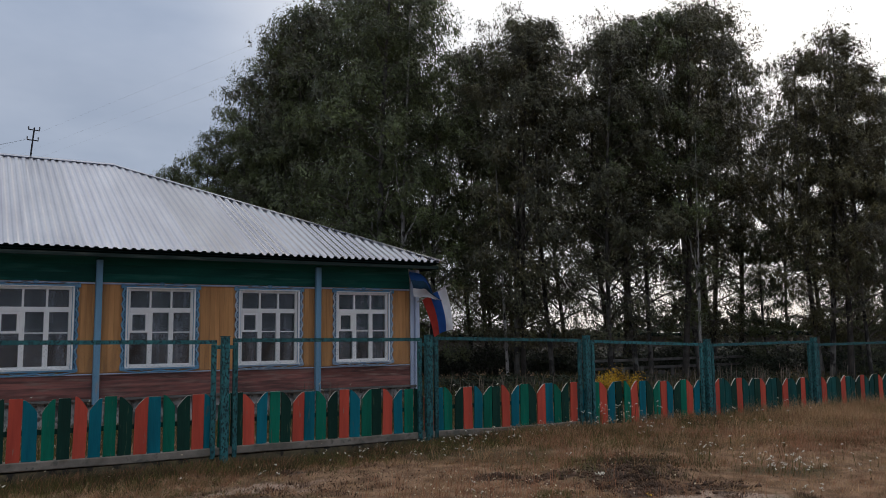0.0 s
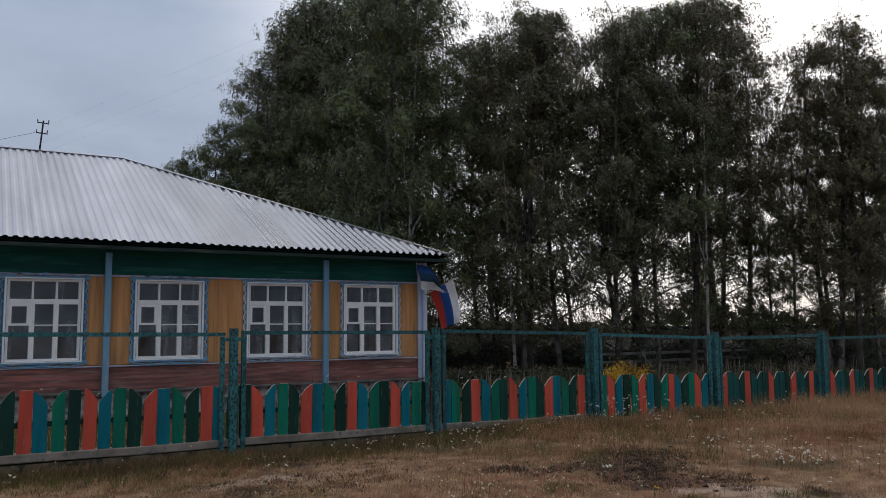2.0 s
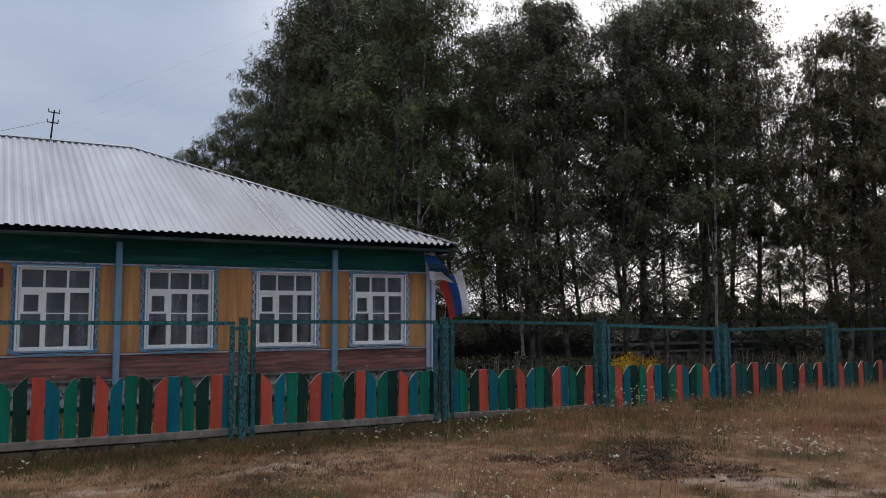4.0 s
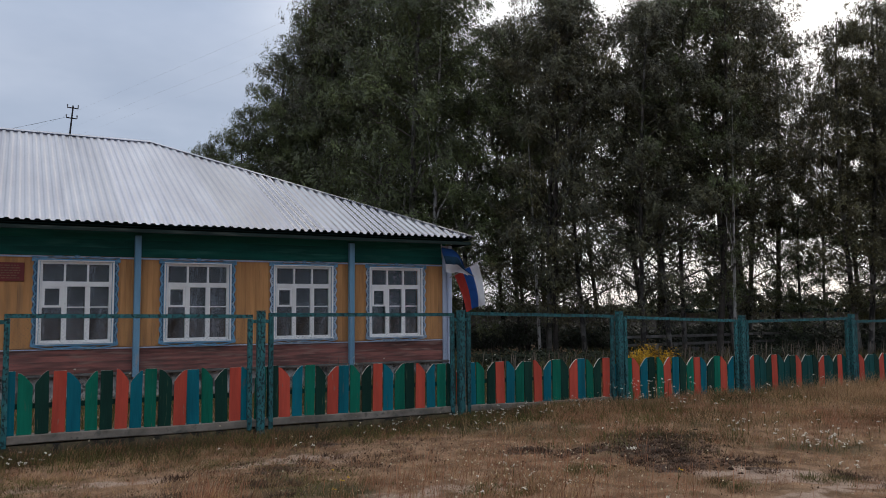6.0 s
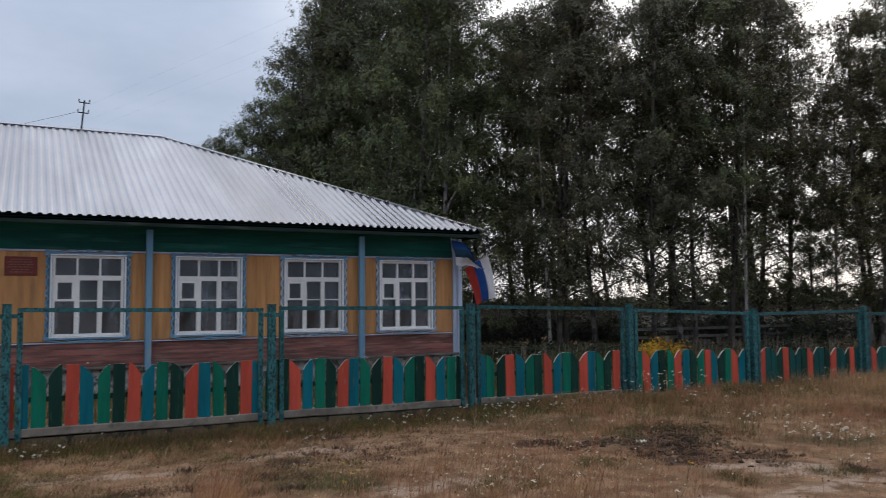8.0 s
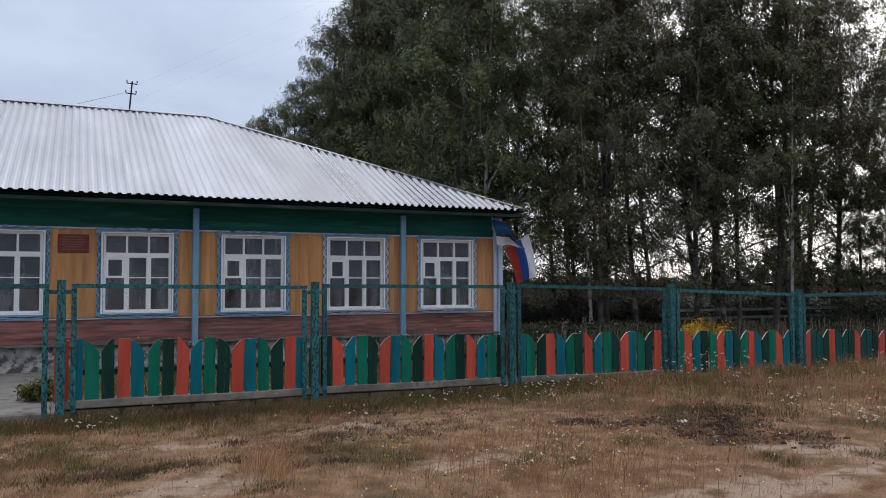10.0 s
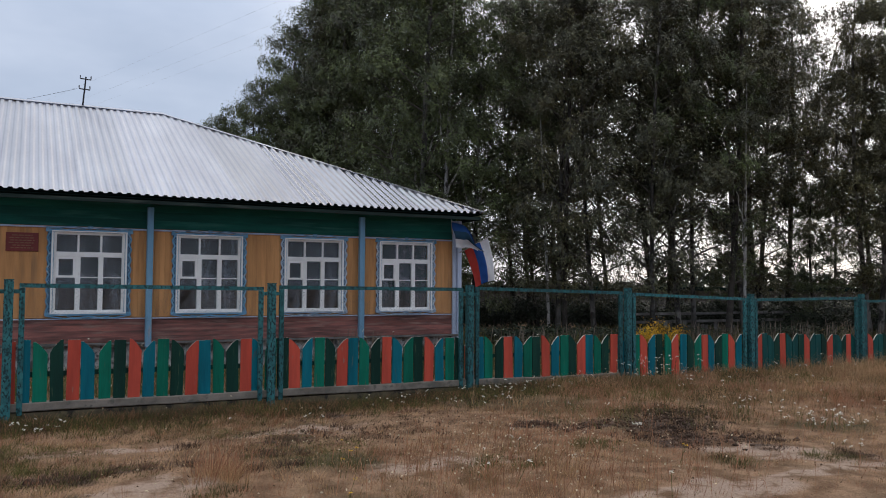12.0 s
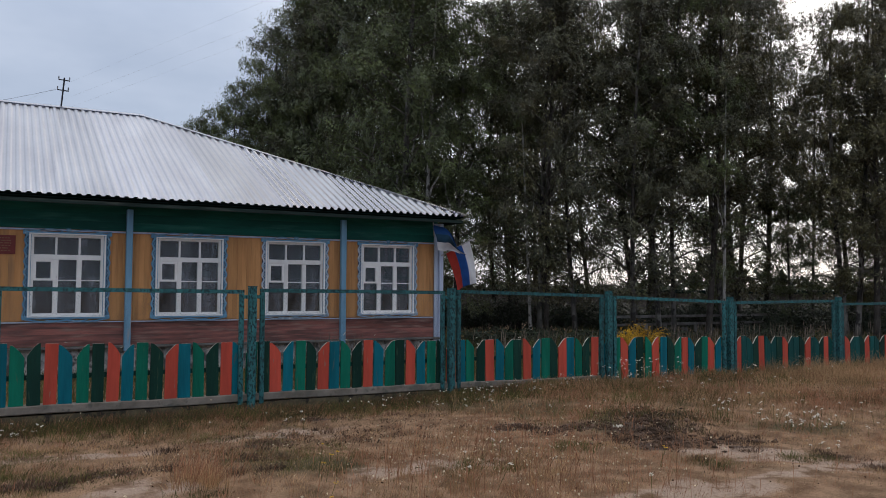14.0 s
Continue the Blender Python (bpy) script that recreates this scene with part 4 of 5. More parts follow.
def plank_mesh(shape, key):
    """shape 0: square top; 1: cut away to the far side; 2: cut away to the near side."""
    w, d, h = 0.152, 0.022, 0.685
    prof = [(-w / 2, 0), (w / 2, 0)]
    cut = [(w / 2, h - 0.142), (w / 2 - 0.030, h - 0.096), (w / 2 - 0.075, h - 0.045), (w / 2 - 0.120, h - 0.006), (-w / 2, h)]
    if shape == 0:
        prof += [(w / 2, h - 0.004), (w / 2 - 0.006, h), (-w / 2 + 0.006, h), (-w / 2, h - 0.004)]
    elif shape == 1:
        prof += cut
    else:
        prof += [(-a, b) for a, b in cut[::-1]]
        prof[2] = (w / 2, h)
    bm = bmesh.new()
    f = [bm.verts.new((a, -d / 2, b)) for a, b in prof]
    g = [bm.verts.new((a, d / 2, b)) for a, b in prof]
    bm.faces.new(f)
    bm.faces.new(g[::-1])
    for k in range(len(prof)):
        k2 = (k + 1) % len(prof)
        bm.faces.new((f[k2], f[k], g[k], g[k2]))
    bmesh.ops.recalc_face_normals(bm, faces=bm.faces)
    for face in bm.faces:
        if face.normal.z > 0.25:      # bare sawn top edges; the pale colour also holds their sky highlight
            face.material_index = 1
    me = bpy.data.meshes.new("plank")
    bm.to_mesh(me)
    bm.free()
    me.materials.append(M[key])
    me.materials.append(M["sawn_edge_highlight"])
    return me


COLOURS = ("red", "blue", "green", "dark")
PLANKS = {(s, k): plank_mesh(s, k) for s in range(3) for k in COLOURS + ("teal",)}
# the red planks' places; three others stand between each two
REDS = [-0.04, 0.64, 1.33, 2.01, 2.70, 3.36, 4.035, 4.71, 5.38, 6.06, 6.745, 7.446, 8.137, 8.80, 9.45, 10.16, 10.85, 11.50, 12.21, 12.85, 13.51, 14.18, 14.73, 15.43, 16.07]
REDS += [16.07 + 0.67 * k for k in range(1, 13)]


def netting(bm, x0, x1, z0, z1, step=0.046, r=0.00048):
    """Woven wire: two sets of slanting wires, cut at the frame."""
    w, h = x1 - x0, z1 - z0
    for s in (1, -1):
        c = -h
        while c < w:
            a, b = max(c, 0.0), min(c + h, w)
            if b - a > 0.02:
                za, zb = a - c, b - c
                if s < 0:
                    za, zb = h - za, h - zb
                p, q = Vector((x0 + a, s * r, z0 + za)), Vector((x0 + b, s * r, z0 + zb))
                n = (q - p).cross(Vector((0, 1, 0))).normalized() * r
                y = Vector((0, r, 0))
                va = [bm.verts.new(p + o) for o in (n, y, -n, -y)]
                vb = [bm.verts.new(q + o) for o in (n, y, -n, -y)]
                for k in range(4):
                    bm.faces.new((va[k], va[(k + 1) % 4], vb[(k + 1) % 4], vb[k]))
            c += step
    return bm


def fence_panel(i):
    """A welded iron frame; the planks, the batten and the netting behind it are its pieces."""
    a, b = POSTS[i] + 0.108, POSTS[i + 1] - 0.108
    z0, z1 = RAILS[i]
    low = 0.36
    L = b - a
    bm = bmesh.new()
    box(bm, 0, L, -0.028, 0.014, -0.05, 0)
    for v in bm.verts:
        v.co.z += (z0 if v.co.x < L / 2 else z1) - low
    box(bm, 0, 0.062, -0.032, 0.016, -0.22, z0 - low - 0.052, 0.004)
    box(bm, L - 0.062, L, -0.032, 0.016, -0.22, z1 - low - 0.052, 0.004)
    p = part("panel_frame", bm, M["iron"], fence, "welded green angle-iron panel frame")
    p.location = (a, 0, low)
    net = netting(bmesh.new(), 0.03, L - 0.03, 0.02, min(z0, z1) - low - 0.03)
    net.transform(Matrix.Translation((0, 0.075, 0)))
    part("wire_netting", net, M["wire"], p, "dull woven wire netting")
    part("back_batten", one_box(0.02, L - 0.02, 0.052, 0.070, 0.21, 0.27), M["dark"], p, "dark horizontal batten")
    rnd = random.Random(40 + i)
    order = ("red", "blue", "dark", "green") if i == 3 else ("red", "teal", "teal", "dark") if i > 3 else COLOURS
    for n in range(-4, 4 * (len(REDS) - 2)):
        k = (n + 4) // 4
        x = REDS[k] + (REDS[k + 1] - REDS[k]) * (n % 4) / 4
        if not (POSTS[i] - 0.02 <= x < POSTS[i + 1] - 0.02):
            continue
        lo, hi = plank_z(x)
        ob = new("plank", PLANKS[(n % 3, order[n % 4])])
        ob.parent = p
        jig = 0.3 if n % 4 == 0 else 1.0
        ob.matrix_basis = pose(x - a + jig * rnd.uniform(-0.012, 0.012), 0.034 + rnd.uniform(-0.003, 0.003), lo - low + rnd.uniform(-0.008, 0.006), 0, rnd.uniform(-1.2, 1.2), 0) @ Matrix.Diagonal((rnd.uniform(0.88, 1.03), 1, (hi - lo) / 0.685 * rnd.uniform(0.98, 1.015), 1))


for i in range(len(POSTS) - 1):
    fence_panel(i)


def left_gate():
    p = empty("gateway_frame", (-3.05, FY, 0.25), "green iron gateway frame with flaking paint beside the path", "gate")
    L = 2.86
    part("top_rail", one_box(0, L, -0.028, 0.022, 1.36, 1.415, 0.004), M["iron"], p)
    part("stile", one_box(0, 0.06, -0.032, 0.024, -0.28, 1.358, 0.004), M["iron"], p)
    part("stile", one_box(L - 0.06, L, -0.032, 0.024, -0.28, 1.358, 0.004), M["iron"], p)


left_gate()

# concrete footing under the planks
kerb = bmesh.new()
box(kerb, -0.02, 9.3, FY - 0.016, FY + 0.18, 0.175, 0.272, 0.010)
bmesh.ops.subdivide_edges(kerb, edges=[e for e in kerb.edges if abs(e.verts[0].co.x - e.verts[1].co.x) > 4], cuts=40)
for v in kerb.verts:
    v.co.z += 0.006 * math.sin(v.co.x * 2.3) + 0.005 * noise.noise(v.co * 4) + (-0.03 * max(0, v.co.x - 5) / 3)
    v.co.y += 0.003 * math.sin(v.co.x * 3.7) + 0.006 * noise.noise(v.co * 3 + Vector((5, 0, 0)))
kerb_ob = part("concrete_footing", kerb, M["concrete"])
tagged(kerb_ob, "long grey concrete footing beam under the plank fence", "kerb", kind="structure")
base_ob = part("footing_base", one_box(0.0, 9.25, FY - 0.005, FY + 0.14, -0.08, 0.160), M["mossy"])
tagged(base_ob, "mossy earth-stained base of the concrete footing", "kerb", kind="structure")
path_ob = part("path", one_box(-5.5, -0.02, 9.3, WY + 0.05, -0.05, 0.115, 0.02), M["paving"])
tagged(path_ob, "grey concrete path between gate and house", "path", kind="structure")


# ---------------------------------------------------------------- birches
def leaf_quads(centres, size, rng, droop=0.4):
    """Rhombic leaves round the given centres, turned every way."""
    n = len(centres)
    d = rng.normal(size=(n, 3))
    d[:, 2] -= droop * 1.6
    d /= np.linalg.norm(d, axis=1)[:, None]
    s = rng.normal(size=(n, 3))
    s -= (s * d).sum(1)[:, None] * d
    s /= np.linalg.norm(s, axis=1)[:, None]
    L = (size * rng.uniform(0.6, 1.35, n))[:, None]
    a, b, c, e = centres, centres + d * L * 0.45 + s * L * 0.36, centres + d * L, centres + d * L * 0.45 - s * L * 0.36
    v = np.stack([a, b, c, e], 1).reshape(-1, 3)
    return v, np.arange(4 * n).reshape(n, 4)


def spray_leaves(centres, out, size, rng):
    """Hanging pointed leaves whose faces turn mostly towards the outside of their spray."""
    n = len(centres)
    nrm = out + np.array([0, 0, 0.55]) + rng.normal(0, 0.62, (n, 3))
    nrm /= np.linalg.norm(nrm, axis=1)[:, None]
    d = rng.normal(0, 0.5, (n, 3)) + np.array([0.35, -0.15, -1.0])
    d -= (d * nrm).sum(1)[:, None] * nrm
    d /= np.linalg.norm(d, axis=1)[:, None]
    s = np.cross(nrm, d)
    L = (size * rng.uniform(0.6, 1.35, n))[:, None]
    v = np.stack([centres + s * L * 0.25, centres + d * L, centres - s * L * 0.25], 1).reshape(-1, 3)
    return v, np.arange(3 * n).reshape(n, 3)


def birch(seed, H=17.0, n=58, uneven=(0.35, 1.65), leaves=46000, spread=2.5, low=0.08, peak=0.62, sprays=6, size=0.108, foot=0.8, clear=0.16, top=1.0, bark="bark", leaf="leaf", label="tall birch with a dense dark green drooping crown"):
    """A birch: bent trunk, a few pale leaders, rising limbs, and rounded tufts of small leaves that droop a little from each twig."""
    rng = np.random.default_rng(seed)
    tree = empty("birch_tree", (0, 0, 0), label, "tree", "row of birches behind the house")
    bend = rng.normal(0, 0.50, 2)
    girth = rng.uniform(0.085, 0.135)

    def axis(z):
        t = z / H
        return np.array([bend[0] * math.sin(t * 2.6) + 0.6 * t * t, bend[1] * math.sin(t * 2.1), z])

    bm = bmesh.new()
    zs = np.linspace(-0.2, H * 0.97, 16)
    tube(bm, [axis(max(z, 0)) + np.array([0, 0, min(z, 0)]) for z in zs], [girth * (1 - z / H) ** 0.8 + 0.018 + (0.04 if z < 0.1 else 0) for z in zs], 9)
    part("trunk", bm, M[bark], tree, {"bark": "birch bark darkened for shade, with black fissures", "bark_pale": "bright white birch bark"}.get(bark, "dark rough bark"), smooth=True)
    # steep forked leaders that show between the leaves
    for k in range(2):
        t0 = rng.uniform(0.30, 0.62)
        az = rng.uniform(-2.6, 0.2)
        out = np.array([math.cos(az), math.sin(az), 0])
        o = axis(t0 * H)
        run, rise = rng.uniform(0.7, 1.3), rng.uniform(3.0, 4.8) * (1.1 - t0)
        line = [o + out * run * u ** 0.8 + np.array([0, 0, rise * u]) + np.append(rng.normal(0, 0.07, 2), 0) for u in np.linspace(0, 1, 7)]
        bm = bmesh.new()
        tube(bm, line, [0.046 * (1 - 0.7 * u) for u in np.linspace(0, 1, 7)], 6)
        part("limb", bm, M["twig"] if bark == "bark_dark" else M["bark_pale"], tree, "dark forked limb" if bark == "bark_dark" else "pale forked limb", smooth=True)
    limbs = bmesh.new()
    pts, wts, outs = [], [], []
    for i in range(n):
        t = low + (0.975 - low) * ((i + rng.uniform(0, 0.8)) / n) ** 0.95
        az = i * 2.4 + rng.uniform(-0.5, 0.5)
        reach = spread * (0.45 + 0.75 * math.sin(min(1, max(0, (t - low * 0.6) / 0.5)) * math.pi / 2)) * (1.05 - t) ** peak * 1.30 * rng.uniform(0.62, 1.22)
        up = reach * rng.uniform(0.45, 1.10)
        o = axis(t * H)
        out = np.array([math.cos(az), math.sin(az), 0])
        line = []
        for u in np.linspace(0, 1, 6):
            q = o + out * reach * u + np.array([0.30 * u * u, -0.1 * u * u, up * (u - 0.55 * u ** 3)])
            q[:2] += rng.normal(0, 0.06, 2) * u
            line.append(q)
        r0 = 0.045 * (1 - t) + 0.014
        tube(limbs, line, [r0 * (1 - 0.85 * u) for u in np.linspace(0, 1, 6)], 3)
        bough = rng.uniform(*uneven)
        for k in range(sprays):
            u = min(1.0, 0.22 + 0.78 * (k + rng.uniform(0, 1)) / sprays)
            j = min(int(u * 5), 4)
            base = line[j] + (line[j + 1] - line[j]) * (u * 5 - j)
            side = rng.normal(0, 1, 3)
            side[2] = side[2] * 0.5 + 0.1
            tip = base + (out * 0.5 + side * 0.55) * rng.uniform(0.25, 0.75)
            tube(limbs, [base, tip], [0.010, 0.004], 3)
            full = bough * rng.uniform(0.35, 1.65) * (foot if t < low + clear else top if t > 0.74 else 1.0)
            wide = rng.uniform(0.7, 1.3)
            for _ in range(10):
                off = np.clip(rng.normal(0, 1, 3), -1.8, 1.8) * np.array([0.25, 0.25, 0.17]) * wide
                drop = rng.uniform(0.10, 0.62)
                a = tip + off
                pts.append((a, a + np.array([off[0] * 0.3 + 0.25 * drop, off[1] * 0.3 - 0.08 * drop, -drop])))
                wts.append((0.25 + drop) * full)
                outs.append(off * 2.4 + out * 0.7)
    tagged(part("branchwork", limbs, M["twig"], tree, "dark slender limbs and twigs"), kind="stuff")
    pts = np.array(pts)
    wts = np.array(wts)
    outs = np.array(outs)
    pick = rng.choice(len(pts), leaves, p=wts / wts.sum())
    f = rng.uniform(0, 1, leaves)[:, None]
    c = pts[pick, 0] * (1 - f) + pts[pick, 1] * f + rng.normal(0, 0.065, (leaves, 3))
    v, q = spray_leaves(c, outs[pick], size, rng)
    tagged(from_arrays("crown", v, q, M[leaf], tree, "many small drooping leaves"), kind="stuff")
    return tree


def plant_birches():
    warm = "tall birch with a dark crown that begins to yellow"
    thin = dict(n=40, uneven=(0.05, 1.9), sprays=5, leaves=30000, low=0.12, peak=0.66, foot=0.26, top=0.74)
    kinds = [birch(11, leaf="leaf_green"), birch(12, spread=2.8), birch(13, spread=2.3, leaf="leaf_warm", label=warm),
             birch(14, spread=2.6, bark="bark_dark", label="tall dark-barked tree with a dense green crown"),
             birch(15, spread=2.4, **thin), birch(16, spread=2.5, leaf="leaf_warm", label=warm, **thin),
             birch(17, spread=2.4, bark="bark_dark", label="tall thin-crowned tree with a dark trunk", **thin), birch(18, spread=2.2, leaf="leaf_green", **thin)]
    mid = dict(n=44, uneven=(0.1, 1.9), leaves=31000, low=0.08, foot=0.60, clear=0.20, top=0.95, peak=0.66)
    kinds += [birch(19, spread=2.5, **mid), birch(20, spread=2.4, leaf="leaf_warm", label=warm, **mid), birch(22, spread=2.6, bark="bark_dark", label="tall dark-barked tree with a full crown", **mid)]
    rnd = random.Random(21)
    # x, y, height
    spots = [(7.93, 31.5, 9.5), (6.96, 32.31, 8.78), (9.19, 31.27, 9.94), (8.35, 31.91, 10.47), (10.94, 29.61, 11.2), (11.17, 29.66, 13.16), (10.79, 29.09, 15.17), (11.13, 27.27, 14.96),
             (11.73, 24.9, 14.32), (11.97, 22.83, 14.92), (13.21, 21.41, 10.9), (15.07, 19.01, 11.98), (14.87, 19.09, 11.77), (15.58, 18.17, 11.96), (17.39, 17.37, 11.62), (16.69, 16.84, 11.05),
             (17.62, 16.7, 11.66), (18.64, 15.78, 12.26), (18.34, 16.83, 12.03), (19.81, 16.16, 12.52), (22.55, 13.95, 10.7), (22.5, 13.6, 10.9), (22.13, 12.74, 11.15), (22.83, 12.56, 9.51),
             (24.6, 12.1, 9.6), (10.58, 34.03, 14), (11.55, 33.72, 15.28), (11.61, 33.96, 16.75), (12.94, 32.94, 17.52), (14.51, 30.91, 18.38), (15.1, 28.1, 17), (14.74, 26.71, 17.52),
             (16.89, 24.71, 12.5), (17.05, 23.9, 13.2), (17.97, 22.94, 12.6), (16.97, 23.3, 13.23), (17.33, 22.76, 13.62), (21.01, 20.86, 14.25), (21.38, 20.85, 14.16), (23.15, 18.63, 14.42),
             (23.6, 18.93, 13.79), (23.99, 19.36, 13.87), (24.55, 18.58, 12.25), (25.62, 17.42, 9.6), (26.66, 16.43, 10.51), (27.15, 15.59, 11.37), (28.03, 15.28, 10.95), (19.8, 22.5, 12.9)]
    AIRY = {16, 17, 18, 19, 20, 21, 22, 23, 24, 37, 38, 39, 40, 41, 42, 43, 44, 45, 46}   # thin crowns, by their place in the list
    FULL = {11, 12, 13, 14, 15, 32, 33, 34, 35, 36, 47}   # middling crowns
    used = {}
    for i, (x, y, h) in enumerate(spots):
        airy = i in AIRY
        full = i in FULL
        k = 8 + i % 3 if full else (i * 3 + i // 5) % 4 + (4 if airy else 0)
        s = h / 17.0
        flip = -1 if rnd.random() < 0.5 else 1
        m = pose(x, y, float(ground_z(x, y)), 0, 0, rnd.uniform(-38, 38)) @ Matrix.Diagonal((s * rnd.uniform(0.95, 1.15), s * flip * rnd.uniform(0.95, 1.15), s, 1))
        if k not in used:
            used[k] = m
            tree = kinds[k]
        else:
            tree = copy_thing(kinds[k], m)
        # greener by the house, neutral in the middle, yellowing at the far end of the row
        tone = ("leaf_green", "leaf", "leaf_warm")[(0 if x < 13.4 or y > 26 else 2 if x > 19.5 else 1) if i % 6 else i // 6 % 3]
        tagged(tree, f"tall {'dark-barked tree' if k in (3, 6, 10) else 'birch'} with a {'thin' if airy else 'full' if full else 'dense'} {dict(leaf_green='dark green', leaf='dark grey-green', leaf_warm='yellowing dark')[tone]} crown")
        for ob in tree.children:
            if ob.name.startswith("crown"):
                ob.material_slots[0].link = "OBJECT"
                ob.material_slots[0].material = M[tone]
    for i, (x, y, h) in enumerate(((23.6, 16.6, 5.4), (25.2, 15.0, 5.6), (24.2, 13.6, 4.2), (26.2, 13.2, 6.0), (21.4, 18.4, 4.2))):
        s = h / 17.0
        copy_thing(kinds[i % 4], pose(x, y, 0.0, 0, 0, 50 * i) @ Matrix.Diagonal((s * 1.5, s * 1.5, s, 1)))
    slim = birch(25, n=24, uneven=(0.1, 1.9), sprays=5, leaves=7500, spread=1.15, low=0.22, foot=0.4, bark="bark_pale", leaf="leaf_green", label="slender birch with a bright white trunk and sparse leaves")
    for i, (x, y, h, turn) in enumerate(((12.2, 21.9, 13.0, 0), (14.4, 18.9, 10.5, 130), (18.9, 15.4, 10.2, 250))):
        s = h / 17.0
        m = pose(x, y, float(ground_z(x, y)), 0, 0, turn) @ Matrix.Diagonal((s, s, s, 1))
        if i == 0:
            slim.matrix_basis = m
        else:
            copy_thing(slim, m)
    for k, m in used.items():
        kinds[k].matrix_basis = m


plant_birches()


# ---------------------------------------------------------------- undergrowth and distance
def bush(name, x, y, w, h, n, size, material, label, category="bush", seed=1, depth=None, kind=""):
    rng = np.random.default_rng(seed)
    b = empty(name, (x, y, float(ground_z(x, y)) - 0.03), label, category, kind=kind)
    stems = bmesh.new()
    tips = []
    for _ in range(14):
        a = rng.uniform(0, math.tau)
        r = rng.uniform(0.1, 1.0) ** 0.5
        tip = Vector((math.cos(a) * r * w / 2, math.sin(a) * r * (depth or w) / 2, h * rng.uniform(0.55, 0.98) * (1 - 0.25 * r)))
        tube(stems, [(tip.x * 0.25, tip.y * 0.25, 0), (tip.x * 0.7, tip.y * 0.7, tip.z * 0.55), tuple(tip)], [0.014, 0.009, 0.003], 3)
        tips.append(tip)
    tagged(part("branchwork", stems, M["twig"], b), kind="stuff")
    tips = np.array(tips)
    c = tips[rng.integers(0, len(tips), n)] * (rng.uniform(0.35, 1.0, n)[:, None] ** 0.6) + rng.normal(0, 1, (n, 3)) * np.array([w * 0.09, (depth or w) * 0.09, h * 0.09])
    c[:, 2] = np.abs(c[:, 2])
    v, q = spray_leaves(c, c / np.array([w, depth or w, h]), size * 1.25, rng)
    tagged(from_arrays("foliage", v, q, material, b), kind="stuff")
    return b


rnd = random.Random(8)
for i in range(30):
    u = i / 29
    x, y = 10.5 + 16.5 * u + rnd.uniform(-0.5, 0.5), 28.5 - 15.0 * u + rnd.uniform(-1.2, 2.2)
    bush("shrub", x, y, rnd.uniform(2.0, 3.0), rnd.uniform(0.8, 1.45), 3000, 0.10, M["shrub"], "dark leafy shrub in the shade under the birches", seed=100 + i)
for i in range(12):
    u = i / 11
    x, y = 13.5 + 17.5 * u + rnd.uniform(-0.4, 0.4), 31.0 - 12.5 * u + rnd.uniform(-0.6, 1.0)
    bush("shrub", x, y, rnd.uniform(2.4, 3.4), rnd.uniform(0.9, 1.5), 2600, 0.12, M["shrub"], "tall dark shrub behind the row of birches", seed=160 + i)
for i in range(10):
    x, y = 9.6 + 1.15 * i + rnd.uniform(-0.4, 0.4), 16.8 - 0.28 * i + rnd.uniform(-1.2, 1.2)
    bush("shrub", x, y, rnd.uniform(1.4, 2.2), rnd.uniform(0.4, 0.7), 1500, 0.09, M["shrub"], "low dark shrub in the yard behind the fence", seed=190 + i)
bush("yellow_flower_bush", 12.50, 12.0, 1.35, 0.90, 5200, 0.035, M["yellow_bloom"], "bush of bright yellow goldenrod flowers behind the fence", seed=7, depth=0.6)
bush("leafy_weeds", 12.40, 12.05, 0.9, 0.60, 900, 0.06, M["sward"], "green leaves under the yellow flowers", seed=9, depth=0.6)

bush("leafy_weeds", -0.36, 10.5, 0.55, 0.42, 700, 0.07, M["sward"], "green leafy weed by the gateway and the path", seed=11, depth=0.5)


def far_fence():
    f = empty("old_board_fence", (18.3, 17.0, 0.0), "weathered grey board fence at the end of the yard", "fence")
    rnd = random.Random(4)
    bm = one_box(-0.07, 0.07, -0.012, 0.012, 0, 0.62, 0.004)
    me = bpy.data.meshes.new("board")
    bm.to_mesh(me)
    bm.free()
    me.materials.append(M["grey_wood"])
    for i in range(44):
        if rnd.random() < 0.3:
            continue
        ob = new("board", me)
        ob.parent = f
        ob.matrix_basis = pose(-2.5 + i * 0.19, rnd.uniform(-0.01, 0.01), 0.0, 0, rnd.uniform(-3, 3), 0) @ Matrix.Diagonal((1, 1, rnd.uniform(0.6, 1.1), 1))
    for z in (0.62, 0.86):
        part("rail", one_box(-2.6, 5.9, 0.016, 0.05, z - 0.04, z + 0.04, 0.004), M["grey_wood"], f)


far_fence()


def far_shed():
    s = empty("distant_shed", (44.0, 39.0, 0.0), "long low grey shed far behind the trees", "shed")
    turn = pose(0, 0, 0, 0, 0, -33)
    for name, bm, key in (("shed_wall", one_box(-22, 22, -3, 3, -0.2, 1.45), "grey_wood"), ("shed_roof", one_box(-22.6, 22.6, -3.5, 3.5, 1.455, 1.70, 0.02), "soffit")):
        bm.transform(turn)
        part(name, bm, M[key], s)


far_shed()


